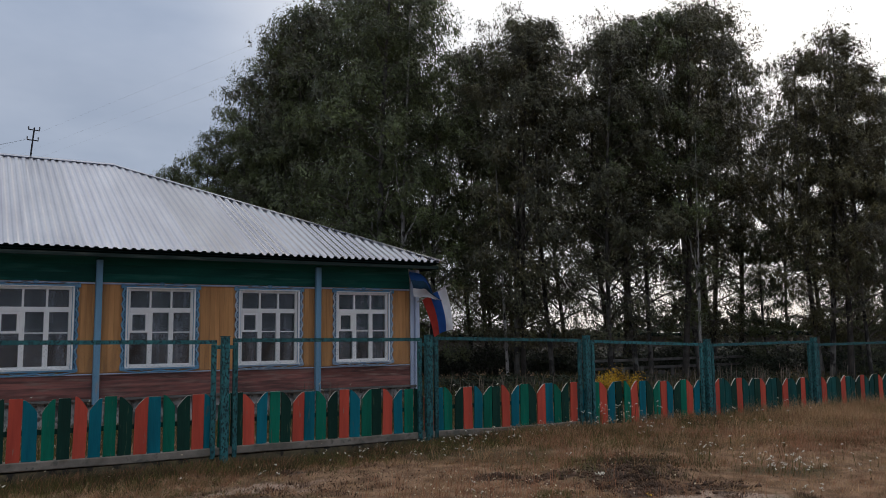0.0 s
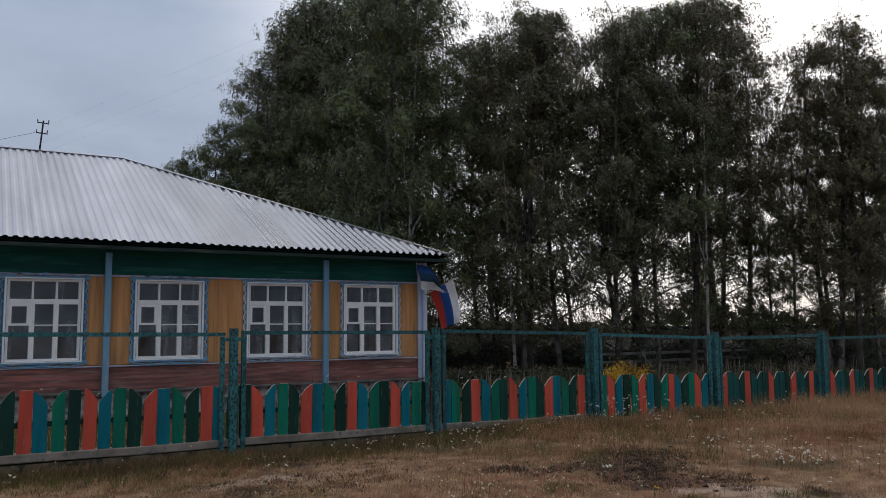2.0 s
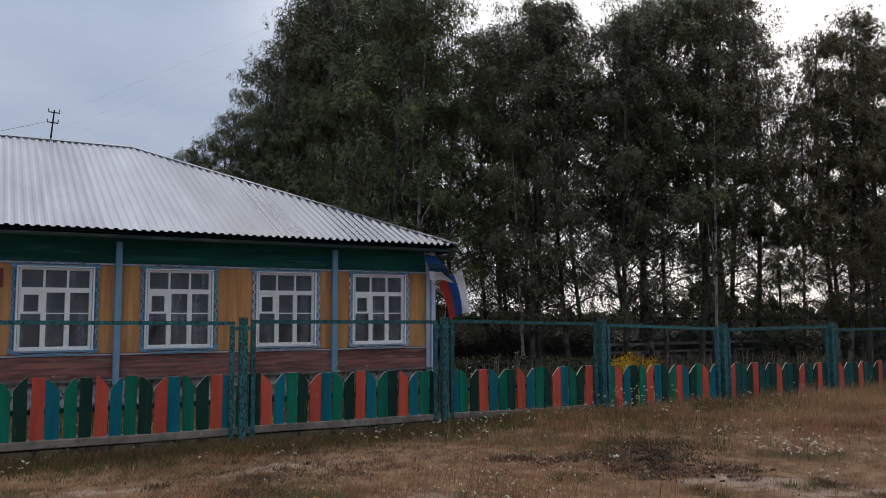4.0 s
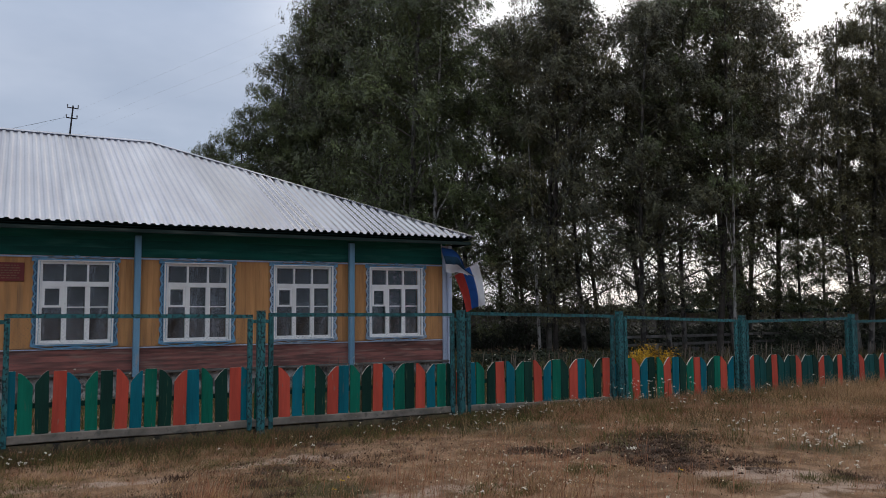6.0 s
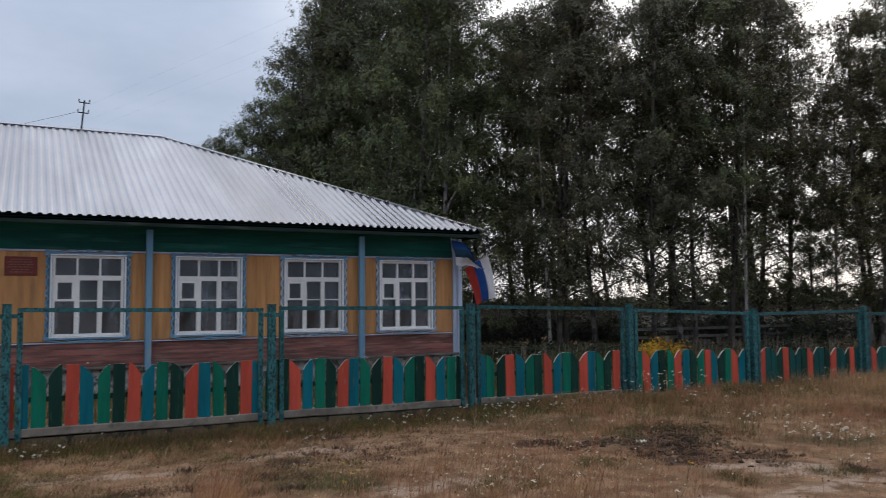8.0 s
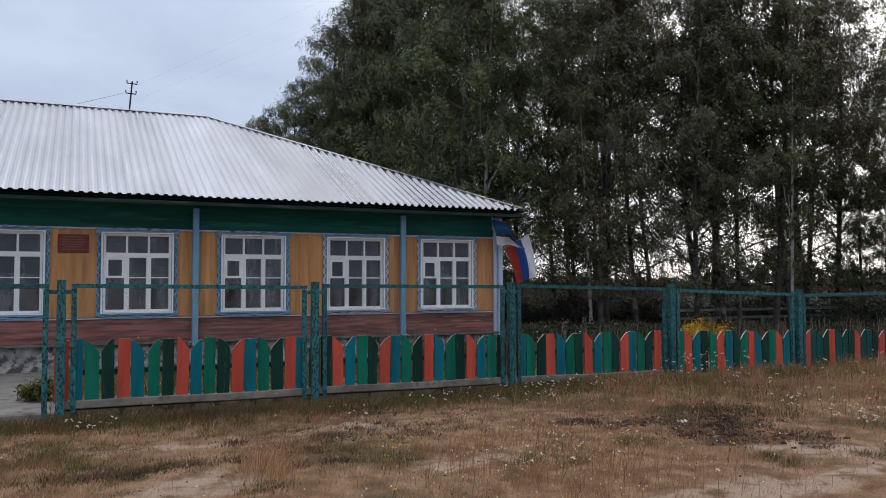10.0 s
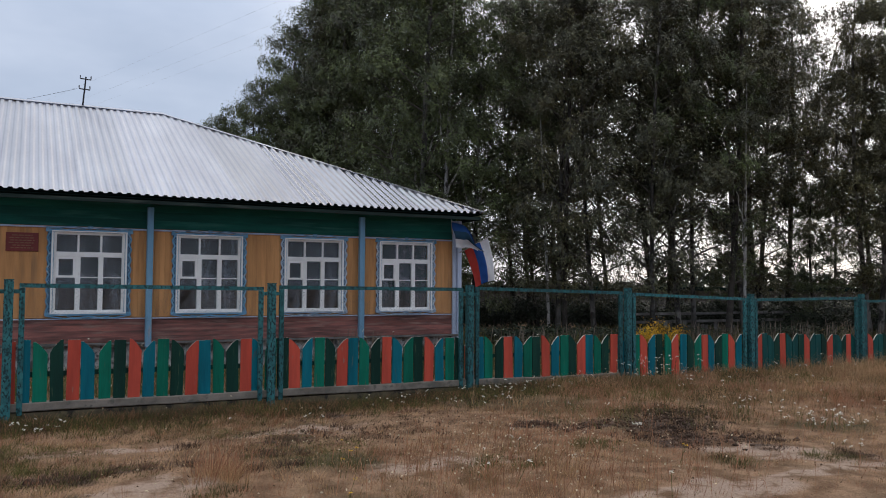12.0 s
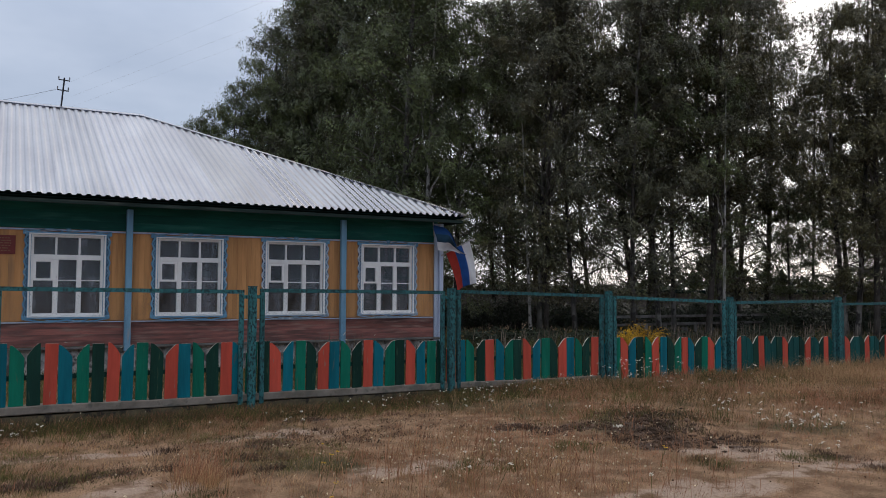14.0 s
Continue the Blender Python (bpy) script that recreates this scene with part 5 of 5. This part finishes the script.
def far_woods():
    """A low hazy belt of woods on the horizon."""
    rng = np.random.default_rng(77)
    n = 9000
    a = rng.uniform(-0.9, 1.5, n)
    d = rng.uniform(170, 240, n)
    h = 3.2 + 1.8 * np.sin(a * 9) + 1.2 * np.sin(a * 23 + 1)
    c = np.stack([np.sin(a) * d, np.cos(a) * d, rng.uniform(0, 1, n) * np.maximum(h, 1)], 1)
    v, q = leaf_quads(c, 2.0, rng, 0.2)
    ob = from_arrays("far_woods", v, q, M["shrub"])
    tagged(ob, "low dark belt of distant woods on the horizon", "woods", kind="stuff")


far_woods()


# ---------------------------------------------------------------- grass
def blade_faces(v):
    """Three triangles a blade from its five corners: two below the bend, one for the tip."""
    i = 5 * np.arange(len(v))[:, None, None]
    tri = np.array([(0, 1, 2), (0, 2, 4), (4, 2, 3)])
    return v.reshape(-1, 3), (tri[None] + i).reshape(-1, 3)


def blades(name, xy, height, width, rng, material, label, lean=0.35, head=0.0, low=False):
    """Bent blades of grass, a quad and a tip each; head: share of the height that swells into a seed head."""
    n = len(xy)
    z = ground_z(xy[:, 0], xy[:, 1]) - 0.01
    o = np.stack([xy[:, 0], xy[:, 1], z], 1)
    az = rng.uniform(0, math.tau, n)
    tilt = np.abs(rng.normal(0, lean, n))
    d = np.stack([np.cos(az) * tilt + 0.10, np.sin(az) * tilt, np.ones(n)], 1)
    h = height[:, None]
    face = rng.uniform(0, math.tau, n)
    s = np.stack([np.cos(face), np.sin(face) * 0.5, np.zeros(n)], 1) * width[:, None] / 2
    m = o + d * h * np.array([0.45, 0.45, 0.58])
    t = o + d * h * np.array([1.0, 1.0, 1.0 - 0.15])
    k = 2.2 if head else 0.8
    v = np.stack([o - s, o + s, m + s * k, t, m - s * k], 1)
    if head:
        v[:, 2] = m + (t - m) * 0.55 + s * k
        v[:, 4] = m + (t - m) * 0.55 - s * k
    if low:
        return tagged(from_arrays(name, v[:, [0, 1, 3]].reshape(-1, 3), np.arange(3 * n).reshape(n, 3), material), label, "grass", kind="stuff")
    return tagged(from_arrays(name, *blade_faces(v), material), label, "grass", kind="stuff")


def field(n, rng, x0, x1, y0, y1, ph=0.0):
    """Scatter in drifts, thinner on the bare places; ph shifts the drifts, so that kinds of grass take turns."""
    p = np.stack([rng.uniform(x0, x1, n), rng.uniform(y0, y1, n)], 1)
    x, y = p[:, 0], p[:, 1]
    keep = np.ones(n)
    for cx, cy, rx, ry, k in ((1.15, 5.45, 0.7, 0.5, 0.06), (1.3, 6.95, 1.0, 0.35, 0.2), (6.6, 4.42, 0.45, 0.24, 0.08), (7.0, 4.05, 0.5, 0.28, 0.10), (7.2, 3.45, 0.6, 0.32, 0.10), (6.4, 3.35, 0.4, 0.2, 0.4), (4.9, 3.3, 1.6, 0.35, 0.35), (7.3, 6.25, 0.5, 0.36, 0.12), (6.75, 5.6, 0.6, 0.48, 0.08),
                              (6.45, 5.0, 0.4, 0.34, 0.08), (7.1, 4.68, 0.42, 0.18, 0.15), (5.7, 6.2, 0.6, 0.26, 0.25), (0.5, 6.03, 0.7, 0.15, 0.5), (3.3, 6.5, 1.2, 0.36, 0.65), (3.6, 5.1, 0.8, 0.28, 0.35), (2.9, 7.3, 0.7, 0.28, 0.35)):
        d = ((x - cx) / rx) ** 2 + ((y - cy) / ry) ** 2
        keep = np.minimum(keep, k + (1 - k) * sstep(0.6, 1.5, d + 0.5 * np.sin(x * 7) * np.sin(y * 9)))
    drift = np.sin(1.9 * x + ph + 1.4 * np.sin(1.6 * y + ph)) * np.sin(2.7 * y + 0.7 * x + 2.1 * ph) + 0.5 * np.sin(5.3 * x + 3 * ph) * np.sin(6.1 * y - 2 * x + ph)
    return p[rng.uniform(0, 1, n) < keep * np.clip(0.5 + 0.75 * drift, 0.07, 1)]


def tussocks(name, centres, per, radius, height, width, rng, material, label, low=False):
    """Blades in tufts: each tuft fans out from its centre and has a height of its own."""
    k = rng.integers(per // 2, per + per // 2, len(centres))
    idx = np.repeat(np.arange(len(centres)), k)
    n = len(idx)
    off = rng.normal(0, 1, (n, 2)) * radius
    xy = centres[idx] + off
    tall = rng.uniform(height[0], height[1], len(centres))[idx] * rng.uniform(0.45, 1.1, n)
    z = ground_z(xy[:, 0], xy[:, 1]) - 0.01
    o = np.stack([xy[:, 0], xy[:, 1], z], 1)
    fan = off / radius * 0.35 + rng.normal(0, 0.22, (n, 2))
    d = np.stack([fan[:, 0] + 0.08, fan[:, 1], np.ones(n)], 1)
    face = rng.uniform(0, math.tau, n)
    s = np.stack([np.cos(face), np.sin(face) * 0.5, np.zeros(n)], 1) * rng.uniform(width[0], width[1], n)[:, None] / 2
    m = o + d * tall[:, None] * np.array([0.4, 0.4, 0.6])
    t = o + d * tall[:, None] * np.array([1.0, 1.0, 0.92])
    if low:
        return tagged(from_arrays(name, np.stack([o - s, o + s, t], 1).reshape(-1, 3), np.arange(3 * n).reshape(n, 3), material), label, "grass", kind="stuff")
    v = np.stack([o - s, o + s, m + s * 0.8, t, m - s * 0.8], 1)
    return tagged(from_arrays(name, *blade_faces(v), material), label, "grass", kind="stuff")


def lumps(name, centres, size, rng, material, label, category):
    """Small angular lumps, twelve faces or so each."""
    base = np.array([(1, 0, 0), (-1, 0, 0), (0, 1, 0), (0, -1, 0), (0, 0, 1), (0, 0, -1)], float)
    tri = np.array([(0, 2, 4), (2, 1, 4), (1, 3, 4), (3, 0, 4), (2, 0, 5), (1, 2, 5), (3, 1, 5), (0, 3, 5)])
    n = len(centres)
    r = (size * np.minimum(rng.uniform(0.25, 1.3, n) ** 2.2, 1.0))[:, None, None]
    v = centres[:, None, :] + base[None] * r * rng.uniform(0.5, 1.2, (n, 6, 3)) * np.array([1, 1, 0.6]) + rng.normal(0, 0.2, (n, 6, 3)) * r
    f = (tri[None] + 6 * np.arange(n)[:, None, None]).reshape(-1, 3)
    return tagged(from_arrays(name, v.reshape(-1, 3), f, material), label, category, kind="stuff")


def meadow():
    rng = np.random.default_rng(31)
    p = field(150000, rng, -2.2, 17, 2.8, 8.85)
    blades("short_dry_grass", p, rng.uniform(0.015, 0.055, len(p)), rng.uniform(0.003, 0.006, len(p)), rng, M["straw"], "short withered straw-coloured grass on the verge", 0.9, low=True)
    tussocks("straw_tufts", field(5200, rng, -2.2, 17, 2.8, 8.85, 0.4), 16, 0.035, (0.05, 0.15), (0.003, 0.006), rng, M["straw"], "tufts of withered pale grass", low=True)
    tussocks("rusty_tufts", field(6400, rng, -2.2, 17, 2.8, 8.85, 1.9), 14, 0.030, (0.06, 0.17), (0.0025, 0.0045), rng, M["rust_grass"], "tufts of reddish-brown grass", low=True)
    tussocks("green_tufts", field(4200, rng, -2.2, 17, 2.8, 8.9, 3.1), 14, 0.045, (0.02, 0.07), (0.003, 0.005), rng, M["sward"], "low tufts of tired green weeds", low=True)
    tussocks("dark_tufts", field(4600, rng, -2.2, 13, 2.8, 8.9, 4.4), 12, 0.045, (0.015, 0.055), (0.003, 0.005), rng, M["litter"], "low dead dark-brown weeds", low=True)
    tussocks("mossy_tufts", field(7000, rng, -1.6, 3.4, 5.6, 8.95, 5.2), 16, 0.05, (0.015, 0.055), (0.004, 0.007), rng, M["sward"], "low mossy green weeds near the footing", low=True)
    tussocks("dead_weeds", field(2600, rng, -1.6, 5.0, 4.8, 8.9, 2.5), 16, 0.05, (0.012, 0.050), (0.004, 0.007), rng, M["turf"], "low dead brown weeds", low=True)
    lush = np.concatenate([rng.normal(c, (0.15, 0.10), (12, 2)) for c in ((5.43, 5.27), (5.38, 5.33), (7.14, 3.80), (7.25, 3.72), (6.16, 4.0), (4.0, 5.0), (3.75, 4.75), (4.15, 4.65), (-0.1, 5.9), (0.0, 6.6), (2.7, 5.4), (-0.2, 7.0), (0.12, 6.28), (-0.22, 7.4), (0.6, 6.2), (-0.3, 6.7), (1.5, 4.9))])
    tussocks("fresh_green_tufts", lush, 30, 0.05, (0.04, 0.10), (0.003, 0.005), rng, M["sward"], "a few fresher green tufts on bare earth")
    pale = np.concatenate([rng.normal((1.63, 5.42), (0.11, 0.12), (34, 2)), rng.normal((3.9, 4.3), (0.5, 0.5), (60, 2))])
    tussocks("pale_tall_tuft", pale, 16, 0.03, (0.12, 0.27), (0.003, 0.005), rng, M["straw"], "taller pale grass tufts")
    # tall straw towards the far end of the fence
    def drifts(n, x0, x1, y0, y1, ph, rise):
        q = np.stack([rng.uniform(x0, x1, n), rng.uniform(y0, y1, n)], 1)
        x, y = q[:, 0], q[:, 1]
        d = np.sin(1.1 * x + ph + 1.2 * np.sin(1.3 * y + ph)) * np.sin(1.9 * y + 0.5 * x + 2 * ph) + 0.5 * np.sin(3.7 * x + ph) * np.sin(4.6 * y + 3 * ph)
        grow = sstep(5.0, 9.5, x) * sstep(rise, rise + 1.6, y + 0.10 * (x - 6))
        return q[rng.uniform(0, 1, n) < grow * np.clip(0.40 + 0.8 * d, 0.05, 1)]

    tussocks("tall_straw", drifts(4300, 5.0, 24, 5.6, 8.95, 0.3, 5.8), 13, 0.06, (0.09, 0.28), (0.003, 0.006), rng, M["straw"], "tall pale straw before the fence")
    tussocks("tall_rusty_grass", drifts(4600, 4.6, 20, 5.4, 8.95, 2.1, 5.2), 13, 0.06, (0.08, 0.25), (0.003, 0.005), rng, M["rust_grass"], "tall reddish grass before the fence")
    tussocks("olive_grass", drifts(8200, 5.0, 22, 4.8, 8.95, 4.2, 4.9), 13, 0.06, (0.06, 0.22), (0.003, 0.006), rng, M["sward"], "olive-green grass among the straw before the fence")
    far = np.stack([rng.uniform(12, 24, 900), rng.uniform(7.0, 8.95, 900)], 1)
    tussocks("pale_straw", far, 13, 0.06, (0.20, 0.42), (0.003, 0.006), rng, M["straw"], "dense pale straw at the far end of the fence")
    # nodding stalks in the foreground, with pale seed
    q = np.concatenate([rng.normal((3.9, 4.4), (0.8, 0.7), (430, 2)), rng.normal((1.63, 5.42), (0.14, 0.15), (200, 2)), rng.normal((5.2, 3.6), (0.9, 0.4), (200, 2)), rng.normal((4.6, 5.4), (0.9, 0.5), (250, 2))])
    blades("seeding_stalks", q, rng.uniform(0.12, 0.40, len(q)), rng.uniform(0.0018, 0.003, len(q)), rng, M["rust_grass"], "thin reddish stalks with seed heads", 0.26, head=0.4)
    q = np.concatenate([rng.normal((3.9, 4.3), (0.7, 0.6), (340, 2)), rng.normal((5.0, 5.4), (0.9, 0.7), (220, 2)), np.stack([rng.uniform(-1, 11, 300), rng.uniform(3, 8.5, 300)], 1)])
    c = np.stack([q[:, 0], q[:, 1], ground_z(q[:, 0], q[:, 1]) + rng.uniform(0.04, 0.30, len(q))], 1)
    v, f = leaf_quads(c, 0.021, rng, 0.0)
    tagged(from_arrays("pale_seed", v, f, M["seed"]), "scattered pale seed heads in the dry grass", "seed heads", kind="stuff")
    # clods, dead leaves and chaff on the dug-over earth
    p = np.stack([rng.uniform(-3, 13, 52000), rng.uniform(2.4, 8.8, 52000)], 1)
    near = 0.3 * sstep(2.2, 0.4, ((p[:, 0] - 3.4) / 1.4) ** 2 + ((p[:, 1] - 6.9) / 0.5) ** 2)
    for x, y, rx, ry in DUG:
        near = near + sstep(2.0, 0.4, ((p[:, 0] - x) / rx) ** 2 + ((p[:, 1] - y) / ry) ** 2)
    p = p[rng.uniform(0, 1, len(p)) < 0.025 + 0.975 * np.clip(near, 0, 1)]
    c = np.stack([p[:, 0], p[:, 1], ground_z(p[:, 0], p[:, 1]) + rng.uniform(0.0, 0.03, len(p))], 1)
    v, q = leaf_quads(c, 0.022, rng, 0.0)
    tagged(from_arrays("leaf_litter", v, q, M["litter"]), "dark dead leaves and chaff on the bare earth", "litter", kind="stuff")
    def dug(n, wide=0.6):
        return np.concatenate([rng.normal((x, y), (rx * wide, ry * wide), (max(4, int(n * rx * ry)), 2)) for x, y, rx, ry in DUG])

    def on_ground(q, up):
        return np.stack([q[:, 0], q[:, 1], ground_z(q[:, 0], q[:, 1]) + up], 1)

    lumps("sods", on_ground(dug(520), 0.002), 0.050, rng, M["turf"], "dark upturned sods on the dug-over earth", "sods")
    lumps("clods", on_ground(np.concatenate([dug(700, 0.75), rng.normal((7.0, 4.2), (0.5, 0.35), (120, 2)), rng.normal((3.4, 6.9), (0.9, 0.25), (260, 2))]), -0.003), 0.016, rng, M["clod"], "dark crumbly clods of dug earth", "clods")
    tufts = np.array([(7.04, 4.31), (7.59, 3.85), (7.50, 3.75), (7.67, 3.57), (7.46, 3.26), (6.17, 4.28), (6.05, 5.35), (6.2, 5.2), (7.3, 4.5), (5.4, 6.4), (5.6, 6.3), (5.9, 6.05),
                      (1.61, 6.85), (1.94, 5.65), (2.61, 6.84), (1.47, 5.93), (2.28, 5.56), (3.46, 7.99), (2.58, 6.06), (2.2, 6.11), (2.25, 6.3), (3.0, 7.2)])
    q = np.concatenate([dug(250), np.repeat(tufts, 9, 0) + rng.normal(0, 0.06, (len(tufts) * 9, 2)), rng.normal((3.3, 6.9), (0.9, 0.35), (70, 2)), rng.normal((0.55, 6.02), (0.38, 0.09), (80, 2))])
    tussocks("dead_turf", q, 26, 0.045, (0.025, 0.085), (0.007, 0.013), rng, M["turf"], "dead dark-brown turf on the dug-over earth", low=True)
    q = np.concatenate([rng.normal((3.2, 6.6), (1.1, 0.5), (170, 2)), rng.normal((1.2, 5.6), (0.6, 0.5), (90, 2)), rng.normal((6.9, 4.2), (0.8, 0.5), (90, 2))])
    lumps("chips", np.stack([q[:, 0], q[:, 1], ground_z(q[:, 0], q[:, 1]) + 0.004], 1), 0.011, rng, M["seed"], "pale chips and pebbles on the bare earth", "chips")
    # weeds along the footing
    q = np.stack([rng.uniform(-1.5, 9, 2000), 8.96 - np.abs(rng.normal(0, 0.42, 2000))], 1)
    tussocks("weeds_by_footing", q, 14, 0.05, (0.06, 0.20), (0.005, 0.010), rng, M["sward"], "green and brown weeds along the concrete footing", low=True)
    q = np.stack([rng.uniform(-1.5, 9, 400), 8.96 - np.abs(rng.normal(0, 0.3, 400))], 1)
    tussocks("dry_grass_by_footing", q, 14, 0.05, (0.06, 0.20), (0.003, 0.006), rng, M["rust_grass"], "reddish dry grass along the concrete footing")
    q = np.stack([rng.uniform(-1.5, 9, 1200), 8.95 - np.abs(rng.normal(0, 0.40, 1200))], 1)
    tussocks("dead_weeds_by_footing", q, 12, 0.05, (0.05, 0.17), (0.004, 0.008), rng, M["litter"], "dead brown weeds along the concrete footing", low=True)
    # grass of the yard close behind the planks
    q = np.stack([rng.uniform(-0.2, 9.5, 15000), rng.uniform(9.15, 14.1, 15000)], 1)
    blades("yard_sward", q, rng.uniform(0.06, 0.26, len(q)), rng.uniform(0.006, 0.012, len(q)), rng, M["sward"], "green uncut grass between fence and house", 0.5)
    # dry weeds and grass of the yard behind the fence
    q = np.stack([rng.uniform(5, 26, 16000), rng.uniform(10.2, 20, 16000)], 1)
    blades("yard_grass", q, rng.uniform(0.15, 0.55, len(q)), rng.uniform(0.008, 0.016, len(q)), rng, M["sward"], "uncut dark grass in the yard", 0.4)
    q = np.concatenate([rng.normal((14.6, 12.4), (0.7, 0.3), (160, 2)), rng.normal((18.5, 12.6), (1.6, 0.4), (260, 2)), rng.normal((10.0, 12.6), (0.8, 0.3), (150, 2))])
    blades("tall_dry_weeds", q, rng.uniform(0.30, 0.95, len(q)), rng.uniform(0.005, 0.011, len(q)), rng, M["weed"], "tall pale withered weeds behind the fence", 0.14, head=0.4)
    q = np.concatenate([rng.normal((4.45, 10.1), (0.24, 0.12), (34, 2)), rng.normal((4.95, 10.1), (0.10, 0.1), (16, 2))])
    blades("pale_yard_weeds", q, rng.uniform(0.75, 1.22, len(q)), rng.uniform(0.004, 0.007, len(q)), rng, M["weed"], "pale tall weeds between fence and house", 0.10, head=0.4)


meadow()


def flower_clump(name, x, y, r, n, hh, key, label, seed, dot=0.009):
    """Stems that carry flat flower heads of many small florets."""
    rng = np.random.default_rng(seed)
    b = empty(name, (x, y, float(ground_z(x, y))), label, "wildflowers", "wildflowers on the verge")
    stems = bmesh.new()
    heads = []
    for k in range(n):
        px, py = rng.normal(0, r, 2)
        h = hh * rng.uniform(0.35, 1.25)
        dz = float(ground_z(x + px, y + py) - ground_z(x, y))
        tx, ty = px + rng.normal(0.02, 0.03), py + rng.normal(0, 0.03)
        tube(stems, [(px, py, dz - 0.02), ((px + tx) / 2, (py + ty) / 2, dz + h * 0.5), (tx, ty, dz + h)], [0.003, 0.0025, 0.002], 3)
        wide = rng.uniform(0.6, 1.25) * dot * 2.1
        lx, ly = rng.normal(0, 0.45, 2)
        for j in range(int(rng.integers(9, 16))):
            a, q = rng.uniform(0, math.tau), wide * rng.uniform(0, 1) ** 0.5
            heads.append((tx + q * math.cos(a), ty + q * math.sin(a), dz + h + 0.10 * wide - 0.35 * q + q * (lx * math.cos(a) + ly * math.sin(a)) + rng.normal(0, 0.003)))
    tagged(part("stalk_tuft", stems, M["sward"], b), kind="stuff")
    c = np.array(heads)
    v, f = [], []
    for p in c:
        base = len(v)
        k = 6
        rr = dot * rng.uniform(0.6, 1.1)
        v.append(p + np.array([0, 0, rr * 0.4]))
        v += [p + np.array([rr * math.cos(a), rr * math.sin(a), 0]) for a in np.arange(k) * math.tau / k]
        f += [(base, base + 1 + j, base + 1 + (j + 1) % k) for j in range(k)]
    tagged(from_arrays("bloom_mass", np.array(v), np.array(f), M[key], b), kind="stuff")
    return b


def verge_flowers():
    white = "white-headed yarrow among dry grass"
    for i, (x, y, r, n, h) in enumerate(((9.10, 8.72, 0.22, 36, 0.36), (9.75, 8.65, 0.28, 22, 0.36), (8.0, 8.70, 0.40, 20, 0.15), (6.85, 8.70, 0.35, 20, 0.12), (6.2, 8.6, 0.32, 22, 0.14), (5.2, 8.55, 0.40, 16, 0.12), (4.5, 8.6, 0.30, 12, 0.10),
                                         (8.43, 6.02, 0.10, 13, 0.20), (9.16, 6.25, 0.16, 5, 0.20), (8.38, 5.0, 0.20, 24, 0.18), (8.55, 4.75, 0.16, 11, 0.14), (9.5, 5.1, 0.30, 11, 0.18), (8.95, 4.35, 0.25, 8, 0.14), (7.94, 4.14, 0.12, 6, 0.05),
                                         (9.5, 7.7, 0.25, 7, 0.16), (8.95, 7.65, 0.15, 5, 0.14), (10.8, 7.6, 0.6, 9, 0.25), (12.4, 8.0, 0.7, 10, 0.30), (3.6, 5.2, 0.5, 5, 0.22), (4.4, 4.4, 0.5, 5, 0.2), (0.1, 8.3, 0.3, 14, 0.12), (2.8, 7.6, 0.6, 6, 0.1), (6.6, 7.6, 0.7, 10, 0.15))):
        flower_clump("yarrow_clump", x, y, r, n, h, "umbel", white, 200 + i)
    for i, (x, y, r, n, h) in enumerate(((0.95, 9.55, 0.22, 10, 0.74), (1.75, 9.6, 0.2, 8, 0.72), (4.9, 9.6, 0.3, 9, 0.76), (-0.05, 9.5, 0.08, 4, 0.8), (7.4, 9.6, 0.4, 10, 0.7))):
        flower_clump("yarrow_clump", x, y, r, n, h, "umbel", "tall white yarrow behind the fence planks", 260 + i)
    for i, (x, y, n, h) in enumerate(((2.57, 5.10, 4, 0.24), (2.32, 4.35, 2, 0.14), (5.6, 4.2, 2, 0.16))):
        flower_clump("yellow_wildflower", x, y, 0.07, n, h, "yellow_bloom", "small yellow wildflowers in the dry grass", 300 + i, dot=0.008)


verge_flowers()


def paper_scrap():
    """A crumpled sheet that lies on the dug earth."""
    rng = np.random.default_rng(77)
    n = 7
    v, f = [], []
    for i in range(n):
        for j in range(n):
            u, w = i / (n - 1) - 0.5, j / (n - 1) - 0.5
            v.append((0.11 * u + rng.normal(0, 0.006), 0.08 * w + rng.normal(0, 0.006), 0.012 + abs(rng.normal(0, 0.013)) + 0.03 * max(0, 0.3 - abs(u + w))))
    for i in range(n - 1):
        for j in range(n - 1):
            k = i * n + j
            f.append((k, k + n, k + n + 1, k + 1))
    ob = from_arrays("paper_scrap", np.array(v), np.array(f), M["umbel"])
    x, y = 6.41, 5.69
    ob.matrix_basis = pose(x, y, float(ground_z(x, y)), 0, 0, 25)
    solid = ob.modifiers.new("thickness", "SOLIDIFY")
    solid.thickness = 0.002
    tagged(ob, "crumpled white paper scrap lying on the dug earth", "litter")


paper_scrap()
